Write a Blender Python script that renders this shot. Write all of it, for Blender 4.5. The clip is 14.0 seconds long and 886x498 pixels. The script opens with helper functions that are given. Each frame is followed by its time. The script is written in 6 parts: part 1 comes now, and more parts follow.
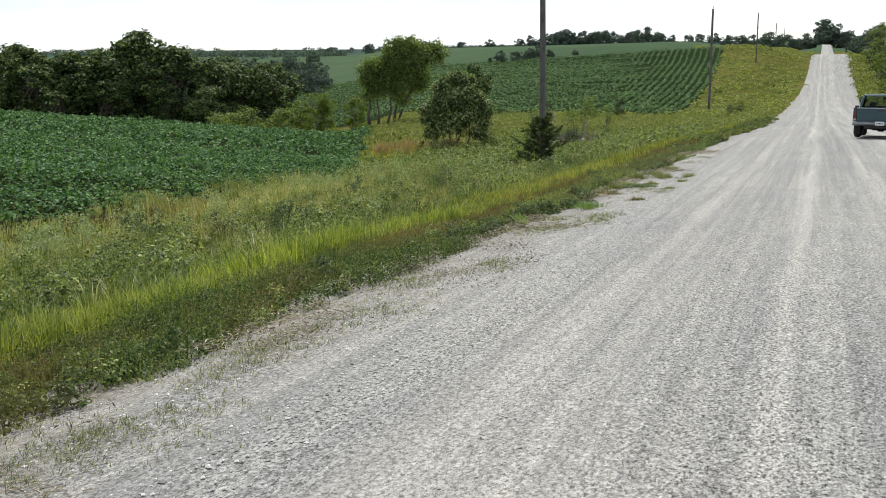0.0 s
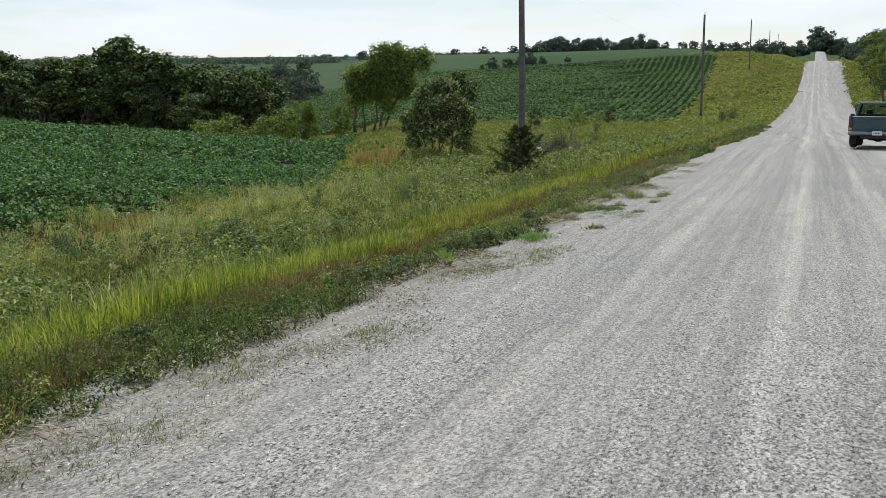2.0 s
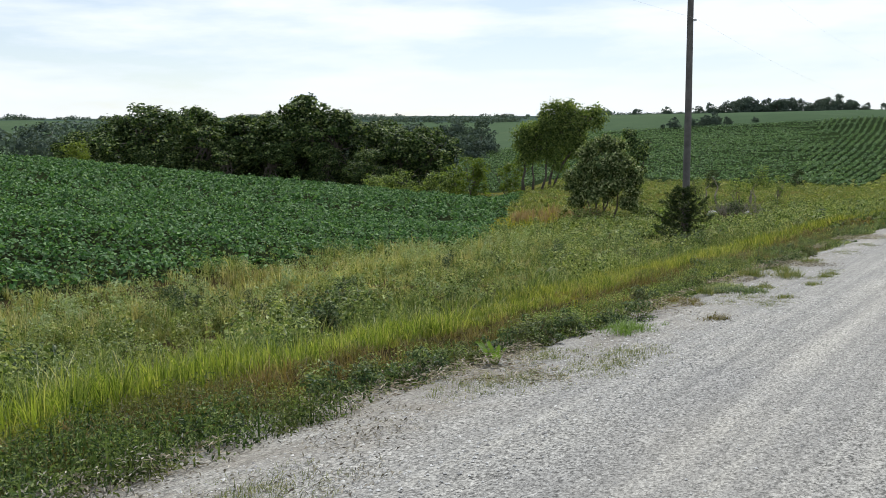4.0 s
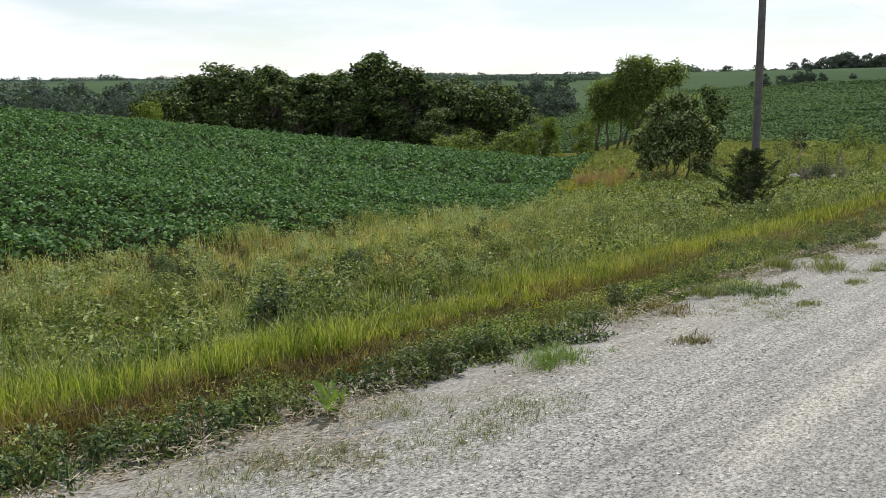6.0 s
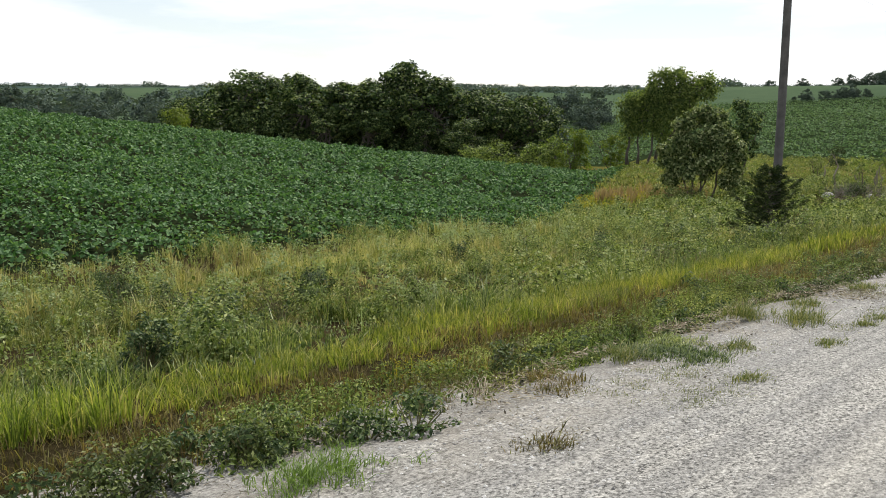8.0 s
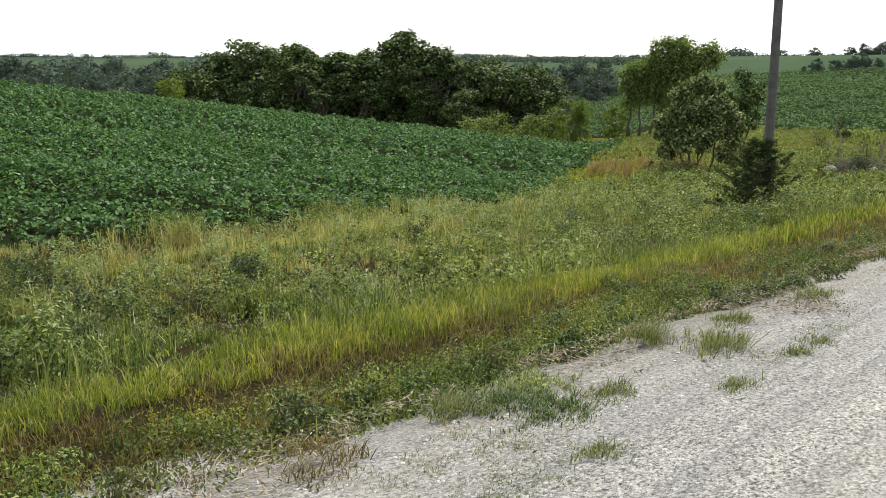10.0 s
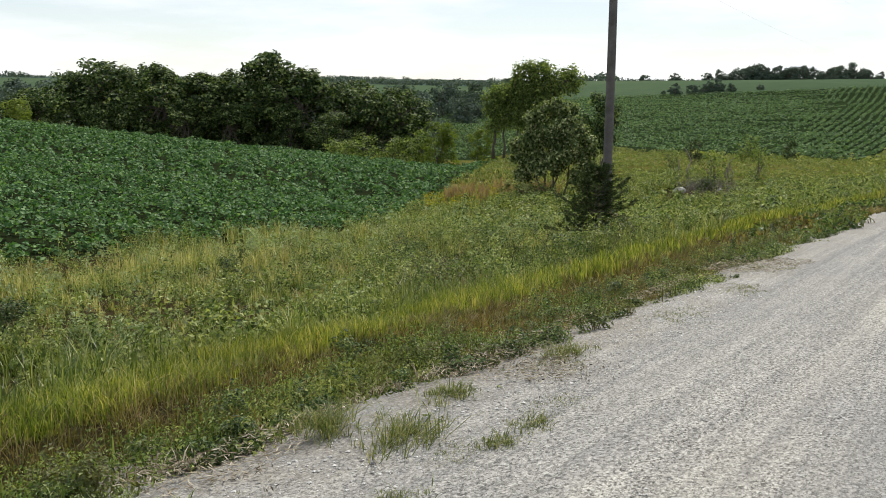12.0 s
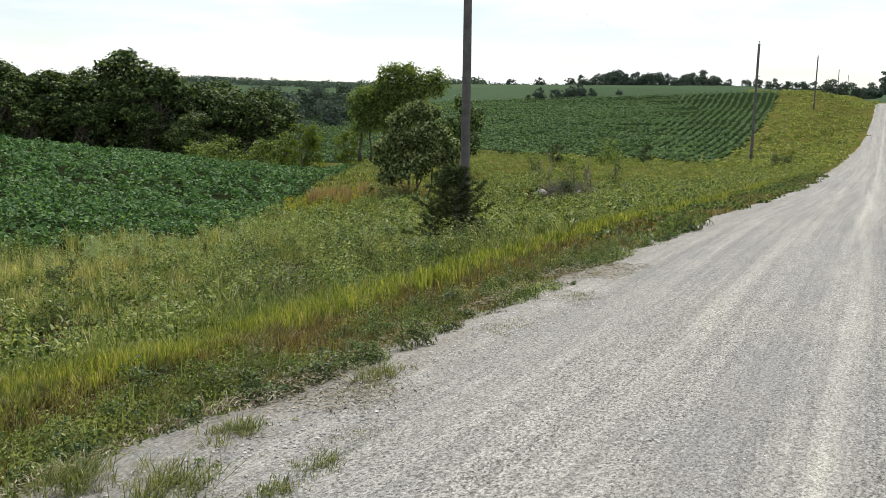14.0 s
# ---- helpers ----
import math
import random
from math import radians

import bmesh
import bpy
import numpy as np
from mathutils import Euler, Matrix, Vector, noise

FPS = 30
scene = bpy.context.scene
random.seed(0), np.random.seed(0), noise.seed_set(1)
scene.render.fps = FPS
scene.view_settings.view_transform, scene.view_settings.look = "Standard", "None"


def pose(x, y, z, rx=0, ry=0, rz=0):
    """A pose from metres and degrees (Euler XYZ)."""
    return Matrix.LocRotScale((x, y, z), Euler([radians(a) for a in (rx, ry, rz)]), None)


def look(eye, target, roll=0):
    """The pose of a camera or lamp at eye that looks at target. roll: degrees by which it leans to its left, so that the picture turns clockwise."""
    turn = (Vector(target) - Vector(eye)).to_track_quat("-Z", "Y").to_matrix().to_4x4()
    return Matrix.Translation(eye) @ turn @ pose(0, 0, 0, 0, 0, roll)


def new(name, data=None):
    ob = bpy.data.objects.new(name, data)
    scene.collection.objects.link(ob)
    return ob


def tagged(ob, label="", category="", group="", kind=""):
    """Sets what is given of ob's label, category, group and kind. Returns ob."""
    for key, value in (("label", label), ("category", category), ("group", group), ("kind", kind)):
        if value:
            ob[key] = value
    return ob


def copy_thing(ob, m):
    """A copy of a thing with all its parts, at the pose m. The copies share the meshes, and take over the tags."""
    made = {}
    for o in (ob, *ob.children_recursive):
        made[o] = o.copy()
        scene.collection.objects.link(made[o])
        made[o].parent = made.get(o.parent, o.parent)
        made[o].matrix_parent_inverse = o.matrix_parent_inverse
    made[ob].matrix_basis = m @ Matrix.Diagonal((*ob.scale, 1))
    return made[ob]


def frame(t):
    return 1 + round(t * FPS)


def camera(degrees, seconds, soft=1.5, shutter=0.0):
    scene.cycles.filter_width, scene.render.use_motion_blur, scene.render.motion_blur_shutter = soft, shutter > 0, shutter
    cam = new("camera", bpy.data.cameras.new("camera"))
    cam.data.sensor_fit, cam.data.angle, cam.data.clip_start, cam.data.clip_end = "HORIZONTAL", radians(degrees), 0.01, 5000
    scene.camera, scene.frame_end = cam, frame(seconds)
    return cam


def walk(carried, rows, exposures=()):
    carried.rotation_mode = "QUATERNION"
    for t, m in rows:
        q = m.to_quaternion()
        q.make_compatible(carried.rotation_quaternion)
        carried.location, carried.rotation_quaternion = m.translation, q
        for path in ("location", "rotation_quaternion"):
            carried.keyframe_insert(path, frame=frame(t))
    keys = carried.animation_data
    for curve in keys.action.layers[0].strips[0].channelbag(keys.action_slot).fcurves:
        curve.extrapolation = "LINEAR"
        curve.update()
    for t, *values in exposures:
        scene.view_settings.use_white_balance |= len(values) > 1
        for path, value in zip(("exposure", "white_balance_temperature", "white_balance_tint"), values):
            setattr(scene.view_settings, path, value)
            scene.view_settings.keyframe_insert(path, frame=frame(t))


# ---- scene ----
cam = camera(53.3, 14.0, soft=0.85)
PATH = [
    (0, (-0.531, 0.673, 2.087), (-1.4, 2.726, 1.609), -1.0),
    (0.5, (-0.502, 1.202, 2.077), (-1.407, 3.239, 1.599), -0.8),
    (1, (-0.461, 1.775, 2.058), (-1.379, 3.803, 1.565), -1.0),
    (1.5, (-0.482, 2.356, 2.047), (-1.309, 4.427, 1.569), -1.1),
    (2, (-0.507, 2.978, 2.011), (-1.366, 5.039, 1.55), -1.0),
    (2.5, (-0.478, 3.583, 2.006), (-1.361, 5.638, 1.566), -0.9),
    (3, (-0.458, 4.191, 1.995), (-1.528, 6.174, 1.644), -0.8),
    (3.2, (-0.461, 4.425, 1.952), (-1.583, 6.383, 1.626), -0.7),
    (5.3, (-0.484, 7.273, 1.772), (-1.863, 9.055, 1.416), -0.2),
    (5.5, (-0.506, 7.515, 1.792), (-1.889, 9.289, 1.416), -0.3),
    (6, (-0.516, 8.136, 1.738), (-1.943, 9.867, 1.329), -0.7),
    (6.5, (-0.537, 8.711, 1.725), (-1.979, 10.428, 1.314), -0.2),
    (7, (-0.529, 9.264, 1.676), (-1.974, 10.979, 1.27), 0.2),
    (7.5, (-0.6, 9.866, 1.661), (-2.063, 11.568, 1.261), 0.4),
    (8, (-0.64, 10.453, 1.618), (-2.142, 12.125, 1.237), 0.1),
    (8.5, (-0.723, 11.026, 1.581), (-2.214, 12.703, 1.18), 0.2),
    (8.7, (-0.752, 11.251, 1.599), (-2.201, 12.961, 1.18), -0.1),
    (10.8, (-0.773, 13.167, 1.553), (-2.395, 14.709, 1.117), -1.1),
    (11, (-0.728, 13.369, 1.546), (-2.383, 14.882, 1.129), -1.6),
    (11.5, (-0.579, 13.841, 1.594), (-2.131, 15.458, 1.176), -0.8),
    (12, (-0.54, 14.243, 1.593), (-1.817, 16.09, 1.195), 0.4),
    (12.5, (-0.477, 14.59, 1.548), (-1.653, 16.49, 1.1), 0.5),
    (13, (-0.483, 14.786, 1.56), (-1.572, 16.741, 1.127), 0.3),
    (13.5, (-0.466, 14.872, 1.567), (-1.503, 16.863, 1.162), 0.3),
    (14, (-0.422, 14.915, 1.59), (-1.416, 16.929, 1.202), 1.0),
]
walk(cam, [(t, look(eye, target, roll)) for t, eye, target, roll in PATH],
     [(0.0, 0.0, 6400, 10), (0.5, -0.26, 6300, 10), (1.0, -0.02, 6400, 10), (1.5, -0.34, 6150, 10), (2.0, -0.25, 6300, 10), (2.5, -0.1, 6400, 10), (3.0, -0.54, 6150, 10), (4.2, -0.10, 6300, 10),
      (5.5, -0.2, 6550, 10), (6.0, -0.1, 6600, 10), (6.5, -0.05, 6600, 11), (8.5, 0.03, 6700, 11), (11.0, 0.22, 6650, 10), (11.5, 0.08, 6700, 11), (12.0, -0.08, 6650, 10), (12.5, -0.08, 6650, 10), (13.0, -0.14, 6600, 10), (13.5, -0.17, 6600, 9), (14.0, -0.04, 6600, 10)])


# ---- sky, sun and exposure ----
SUN_AZ, SUN_EL = -24.0, 50.0          # degrees from the road's direction (minus: to its left), and above the horizon
world = bpy.data.worlds.new("sky")
scene.world = world
world.use_nodes = True
wt = world.node_tree
wt.nodes.clear()
w_out = wt.nodes.new("ShaderNodeOutputWorld")
w_bg = wt.nodes.new("ShaderNodeBackground")
w_sky = wt.nodes.new("ShaderNodeTexSky")
w_sky.sky_type, w_sky.sun_disc = "NISHITA", False
w_sky.sun_elevation, w_sky.sun_rotation = radians(SUN_EL), radians(SUN_AZ)
w_sky.air_density, w_sky.dust_density, w_sky.ozone_density = 1.0, 0.25, 1.2
# thin, broken cloud drifting over the blue
w_co = wt.nodes.new("ShaderNodeTexCoord")
w_map = wt.nodes.new("ShaderNodeMapping")
w_map.inputs["Scale"].default_value = (1.6, 1.6, 9.0)
w_noise = wt.nodes.new("ShaderNodeTexNoise")
w_noise.inputs["Scale"].default_value, w_noise.inputs["Detail"].default_value, w_noise.inputs["Roughness"].default_value = 2.2, 7.0, 0.55
w_ramp = wt.nodes.new("ShaderNodeValToRGB")
w_ramp.color_ramp.elements[0].position, w_ramp.color_ramp.elements[1].position = 0.40, 0.60
w_ramp.color_ramp.elements[0].color = (0.42, 0.42, 0.42, 1)
w_mix = wt.nodes.new("ShaderNodeMixRGB")
w_mix.inputs[2].default_value = (10.6, 11.1, 11.7, 1)
wt.links.new(w_co.outputs["Generated"], w_map.inputs["Vector"])
wt.links.new(w_map.outputs["Vector"], w_noise.inputs["Vector"])
wt.links.new(w_noise.outputs["Fac"], w_ramp.inputs["Fac"])
wt.links.new(w_ramp.outputs["Color"], w_mix.inputs[0])
wt.links.new(w_sky.outputs["Color"], w_mix.inputs[1])
wt.links.new(w_mix.outputs["Color"], w_bg.inputs["Color"])
wt.links.new(w_bg.outputs["Background"], w_out.inputs["Surface"])
w_bg.inputs["Strength"].default_value = 0.104

sun_data = bpy.data.lights.new("sun", "SUN")
sun_data.energy, sun_data.angle, sun_data.color = 5.6, radians(0.6), (1.0, 0.965, 0.90)
sun = new("sun", sun_data)
to_sun = Vector((math.sin(radians(SUN_AZ)) * math.cos(radians(SUN_EL)), math.cos(radians(SUN_AZ)) * math.cos(radians(SUN_EL)), math.sin(radians(SUN_EL))))
sun.matrix_world = look(to_sun * 100, (0, 0, 0))

# ---- materials ----


def material(name, rough=0.8, metal=0.0, spec=0.5):
    m = bpy.data.materials.new(name)
    m.use_nodes = True
    b = m.node_tree.nodes["Principled BSDF"]
    b.inputs["Roughness"].default_value, b.inputs["Metallic"].default_value, b.inputs["Specular IOR Level"].default_value = rough, metal, spec
    return m, m.node_tree, b


def node(tree, kind, **values):
    n = tree.nodes.new(kind)
    for k, v in values.items():
        n.inputs[k.replace("_", " ")].default_value = v
    return n


def ramp(tree, fac, stops):
    r = tree.nodes.new("ShaderNodeValToRGB")
    e = r.color_ramp.elements
    while len(e) < len(stops):
        e.new(0.5)
    for el, (p, c) in zip(e, stops):
        el.position, el.color = p, (*c, 1)
    tree.links.new(fac, r.inputs["Fac"])
    return r.outputs["Color"]


def mix(tree, fac, a, b, how="MIX"):
    n = tree.nodes.new("ShaderNodeMixRGB")
    n.blend_type = how
    for slot, v in ((0, fac), (1, a), (2, b)):
        if isinstance(v, (int, float)):
            n.inputs[slot].default_value = v
        elif isinstance(v, tuple):
            n.inputs[slot].default_value = (*v, 1)
        else:
            tree.links.new(v, n.inputs[slot])
    return n.outputs["Color"]


def noise_of(tree, scale, detail=4.0, rough=0.6, stretch=None):
    n = node(tree, "ShaderNodeTexNoise", Scale=scale, Detail=detail, Roughness=rough)
    g = tree.nodes.new("ShaderNodeNewGeometry")
    if stretch:
        mp = node(tree, "ShaderNodeMapping", Scale=stretch)
        tree.links.new(g.outputs["Position"], mp.inputs["Vector"])
        tree.links.new(mp.outputs["Vector"], n.inputs["Vector"])
    else:
        tree.links.new(g.outputs["Position"], n.inputs["Vector"])
    return n.outputs["Fac"]


def bump_from(tree, bsdf, height, strength, distance):
    b = node(tree, "ShaderNodeBump", Strength=strength, Distance=distance)
    tree.links.new(height, b.inputs["Height"])
    tree.links.new(b.outputs["Normal"], bsdf.inputs["Normal"])


def leafy(name, stops, through_light=0.45, rough=0.65, patch=0.25, patch_colour=(0.2, 0.16, 0.05), patch_scale=0.5, spec=0.16, clump=0.0):
    """Leaves and blades: each its own shade, light shining through, drier in patches, clumps of deeper green."""
    m, t, b = material(name, rough, 0.0, spec)
    g = t.nodes.new("ShaderNodeNewGeometry")
    c = ramp(t, g.outputs["Random Per Island"], stops)
    n = ramp(t, noise_of(t, patch_scale, 3.0), [(0.48, (0, 0, 0)), (0.68, (patch, patch, patch))])
    c = mix(t, n, c, patch_colour)
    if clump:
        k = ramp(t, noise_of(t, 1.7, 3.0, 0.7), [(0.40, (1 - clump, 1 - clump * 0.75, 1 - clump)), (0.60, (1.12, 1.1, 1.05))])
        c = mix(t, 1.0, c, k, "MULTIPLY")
    t.links.new(c, b.inputs["Base Color"])
    if through_light:
        tr = t.nodes.new("ShaderNodeBsdfTranslucent")
        warm = mix(t, 1.0, c, (1.15, 1.22, 0.58), "MULTIPLY")
        t.links.new(warm, tr.inputs["Color"])
        mx = node(t, "ShaderNodeMixShader", Fac=through_light)
        t.links.new(b.outputs["BSDF"], mx.inputs[1])
        t.links.new(tr.outputs["BSDF"], mx.inputs[2])
        t.links.new(mx.outputs["Shader"], t.nodes["Material Output"].inputs["Surface"])
    return m


def plain(name, colour, rough=0.6, metal=0.0, vary=0.12, scale=6.0, relief=0.0, spec=0.5):
    """A surface of one colour with slight wear at two scales."""
    m, t, b = material(name, rough, metal, spec)
    dark = tuple(v * (1 - vary * 1.6) for v in colour)
    light = tuple(min(1.0, v * (1 + vary)) for v in colour)
    c = ramp(t, noise_of(t, scale, 5.0), [(0.3, dark), (0.7, light)])
    c = mix(t, 0.25, c, ramp(t, noise_of(t, scale * 9, 3.0), [(0.35, dark), (0.65, light)]))
    t.links.new(c, b.inputs["Base Color"])
    if relief:
        bump_from(t, b, noise_of(t, scale * 8, 4.0), 0.6, relief)
    return m


def gravel_material():
    m, t, b = material("gravel", 0.95, 0.0, 0.2)
    g = t.nodes.new("ShaderNodeNewGeometry")

    def stones(scale, stops):
        v = node(t, "ShaderNodeTexVoronoi", Scale=scale)
        mp = node(t, "ShaderNodeMapping", Scale=(1.0, 0.75, 1.0))
        t.links.new(g.outputs["Position"], mp.inputs["Vector"])
        t.links.new(mp.outputs["Vector"], v.inputs["Vector"])
        w = node(t, "ShaderNodeRGBToBW")
        t.links.new(v.outputs["Color"], w.inputs["Color"])
        return ramp(t, w.outputs["Val"], stops)
    coarse = stones(78.0, [(0.16, (0.06, 0.058, 0.056)), (0.34, (0.23, 0.226, 0.219)), (0.62, (0.36, 0.355, 0.342)), (0.82, (0.53, 0.523, 0.503))])
    fine = stones(150.0, [(0.2, (0.12, 0.117, 0.112)), (0.5, (0.27, 0.265, 0.253)), (0.8, (0.47, 0.46, 0.437))])
    c = mix(t, 0.5, coarse, fine)
    # shade in the hollows between the stones, painted dark by noise, unevenly strewn
    pit_shade = ramp(t, noise_of(t, 60.0, 5.0, 0.72, (1.0, 0.6, 1.0)), [(0.38, (0.22, 0.22, 0.22)), (0.45, (0.88, 0.88, 0.88)), (0.60, (1.2, 1.2, 1.2))])
    far_mottle = ramp(t, noise_of(t, 11.0, 4.0, 0.8, (1.0, 0.12, 1.0)), [(0.36, (0.90, 0.90, 0.905)), (0.5, (1.0, 1.0, 1.0)), (0.66, (1.09, 1.085, 1.08))])
    pit_shade = mix(t, 1.0, pit_shade, far_mottle, "MULTIPLY")
    c = mix(t, 1.0, c, pit_shade, "MULTIPLY")
    dust = ramp(t, noise_of(t, 9.0, 6.0, 0.75), [(0.3, (0.25, 0.243, 0.232)), (0.7, (0.34, 0.332, 0.316))])
    # packed wheel lanes run with the road, loose stone between them
    packed = ramp(t, noise_of(t, 1.0, 3.0, 0.6, (1.35, 0.03, 1.0)), [(0.42, (0.0, 0.0, 0.0)), (0.60, (0.6, 0.6, 0.6))])
    c = mix(t, packed, c, mix(t, 0.55, c, dust))
    lane_tone = ramp(t, noise_of(t, 1.0, 4.0, 0.65, (1.9, 0.045, 1.0)), [(0.36, (0.90, 0.90, 0.91)), (0.64, (1.10, 1.09, 1.07))])
    c = mix(t, 1.0, c, lane_tone, "MULTIPLY")
    streak = ramp(t, noise_of(t, 1.0, 5.0, 0.75, (6.0, 0.06, 1.0)), [(0.38, (0.85, 0.85, 0.86)), (0.60, (1.13, 1.125, 1.11))])
    c = mix(t, 1.0, c, streak, "MULTIPLY")
    c = mix(t, 1.0, c, ramp(t, noise_of(t, 0.4, 4.0, 0.7), [(0.35, (0.93, 0.93, 0.945)), (0.7, (1.06, 1.045, 1.02))]), "MULTIPLY")
    c = mix(t, 1.0, c, (0.83, 0.842, 0.824), "MULTIPLY")
    # wheel tracks: dust ground pale along the same lines all the way
    sx_ = t.nodes.new("ShaderNodeSeparateXYZ")
    t.links.new(g.outputs["Position"], sx_.inputs["Vector"])
    wob = node(t, "ShaderNodeMath")
    wob.operation = "MULTIPLY_ADD"
    t.links.new(noise_of(t, 1.0, 4.0, 0.7, (0.9, 0.10, 1.0)), wob.inputs[0])
    wob.inputs[1].default_value = 0.7
    t.links.new(sx_.outputs["X"], wob.inputs[2])
    span = node(t, "ShaderNodeMapRange")
    for slot, v in (("From Min", -3.65), ("From Max", 5.35), ("To Min", 0.0), ("To Max", 1.0)):
        span.inputs[slot].default_value = v
    t.links.new(wob.outputs["Value"], span.inputs["Value"])
    lo, hi = (0.91, 0.91, 0.92), (1.22, 1.21, 1.19)
    tracks = ramp(t, span.outputs["Result"], [(0.0, (0.96, 0.96, 0.965)), (0.20, lo), (0.25, (1.05, 1.04, 1.03)), (0.30, lo), (0.355, lo), (0.376, hi), (0.40, (0.97, 0.97, 0.97)), (0.46, lo), (0.485, (1.14, 1.13, 1.11)), (0.52, lo), (0.63, (1.1, 1.1, 1.08)), (0.70, lo), (1.0, lo)])
    c = mix(t, 1.0, c, tracks, "MULTIPLY")
    # earth and straw dust worked into the shoulder
    sep = t.nodes.new("ShaderNodeSeparateXYZ")
    t.links.new(g.outputs["Position"], sep.inputs["Vector"])
    rng_x = node(t, "ShaderNodeMapRange")
    for slot, v in (("From Min", -2.75), ("From Max", -3.4), ("To Min", 0.0), ("To Max", 1.0)):
        rng_x.inputs[slot].default_value = v
    t.links.new(sep.outputs["X"], rng_x.inputs["Value"])
    blot = ramp(t, noise_of(t, 2.2, 5.0, 0.7), [(0.40, (0.03, 0.03, 0.03)), (0.60, (0.62, 0.62, 0.62))])
    soil = ramp(t, noise_of(t, 30.0, 6.0, 0.85), [(0.38, (0.03, 0.026, 0.020)), (0.47, (0.13, 0.112, 0.088)), (0.56, (0.25, 0.228, 0.19)), (0.68, (0.50, 0.475, 0.43))])
    k = mix(t, 1.0, rng_x.outputs["Result"], blot, "MULTIPLY")
    c = mix(t, k, c, soil)
    t.links.new(c, b.inputs["Base Color"])
    h = t.nodes.new("ShaderNodeMath")
    h.operation = "ADD"
    t.links.new(pit_shade, h.inputs[0])
    t.links.new(noise_of(t, 70.0, 4.0, 0.7), h.inputs[1])
    bump_from(t, b, h.outputs["Value"], 0.55, 0.010)
    return m


def earth(name, stops, scale, fine_stops, relief=0.04, fine=9.0):
    m, t, b = material(name, 1.0, 0.0, 0.0)
    c = ramp(t, noise_of(t, scale, 5.0), stops)
    c = mix(t, 0.5, c, ramp(t, noise_of(t, fine, 6.0, 0.75), fine_stops))
    t.links.new(c, b.inputs["Base Color"])
    bump_from(t, b, noise_of(t, fine, 6.0, 0.8), 0.9, relief)
    return m


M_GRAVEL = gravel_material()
M_TURF = earth("turf", [(0.3, (0.05, 0.065, 0.018)), (0.5, (0.10, 0.10, 0.026)), (0.68, (0.155, 0.125, 0.042))], 0.12,
               [(0.35, (0.025, 0.034, 0.010)), (0.65, (0.14, 0.13, 0.04))], 0.25, 1.6)
# brown thatch, darkened: shade between the blades is put into its colour
M_SHADED_THATCH = earth("thatch", [(0.3, (0.018, 0.018, 0.008)), (0.7, (0.060, 0.046, 0.022))], 1.5,
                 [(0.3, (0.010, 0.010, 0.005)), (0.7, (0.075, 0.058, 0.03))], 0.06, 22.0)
# near-black green: shade between the bean plants is painted into the soil
M_SHADED_SOIL = earth("shaded_field_soil", [(0.3, (0.010, 0.016, 0.007)), (0.7, (0.018, 0.026, 0.010))], 1.0,
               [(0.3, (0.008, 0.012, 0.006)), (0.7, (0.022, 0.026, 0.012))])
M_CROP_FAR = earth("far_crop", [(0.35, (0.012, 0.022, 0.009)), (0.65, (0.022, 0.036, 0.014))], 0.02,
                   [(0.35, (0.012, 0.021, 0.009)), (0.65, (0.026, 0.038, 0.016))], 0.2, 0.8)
# distance haze is mixed into this ground colour, making it paler and greyer
M_HAZED_LAND = earth("hazed_far_land", [(0.38, (0.062, 0.090, 0.058)), (0.54, (0.080, 0.112, 0.073)), (0.68, (0.100, 0.126, 0.080))], 0.009,
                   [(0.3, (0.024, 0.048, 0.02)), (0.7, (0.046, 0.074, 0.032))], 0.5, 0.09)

# blue-green from distance haze, which is put into the base colour
M_HAZED_RIDGE = earth("hazed_far_ridge", [(0.38, (0.036, 0.058, 0.050)), (0.6, (0.050, 0.074, 0.062))], 0.01,
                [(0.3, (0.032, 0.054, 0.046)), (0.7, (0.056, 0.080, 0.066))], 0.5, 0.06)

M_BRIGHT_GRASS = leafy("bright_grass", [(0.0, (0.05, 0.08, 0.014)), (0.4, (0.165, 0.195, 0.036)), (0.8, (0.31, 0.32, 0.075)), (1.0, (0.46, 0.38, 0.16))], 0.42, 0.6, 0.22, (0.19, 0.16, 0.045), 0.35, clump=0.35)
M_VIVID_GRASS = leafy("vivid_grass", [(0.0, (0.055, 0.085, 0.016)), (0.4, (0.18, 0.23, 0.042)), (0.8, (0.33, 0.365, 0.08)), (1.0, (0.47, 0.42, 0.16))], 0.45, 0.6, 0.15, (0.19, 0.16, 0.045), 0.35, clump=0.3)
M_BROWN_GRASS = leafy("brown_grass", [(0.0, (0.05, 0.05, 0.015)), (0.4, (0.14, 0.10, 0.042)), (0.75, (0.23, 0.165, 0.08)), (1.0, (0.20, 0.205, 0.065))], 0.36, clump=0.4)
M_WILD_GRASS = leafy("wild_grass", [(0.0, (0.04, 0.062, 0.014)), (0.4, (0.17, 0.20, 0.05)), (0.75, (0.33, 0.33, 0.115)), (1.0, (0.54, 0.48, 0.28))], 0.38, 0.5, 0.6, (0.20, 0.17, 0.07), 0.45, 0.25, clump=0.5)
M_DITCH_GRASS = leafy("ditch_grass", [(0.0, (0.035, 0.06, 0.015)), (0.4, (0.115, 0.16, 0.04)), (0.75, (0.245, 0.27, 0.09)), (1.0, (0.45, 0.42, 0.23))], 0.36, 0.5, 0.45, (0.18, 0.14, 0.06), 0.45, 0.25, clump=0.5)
M_MEADOW = leafy("meadow_grass", [(0.0, (0.08, 0.12, 0.03)), (0.5, (0.175, 0.215, 0.062)), (1.0, (0.32, 0.32, 0.125))], 0.36, 0.6, 0.4, (0.17, 0.15, 0.05), 0.10, clump=0.3)
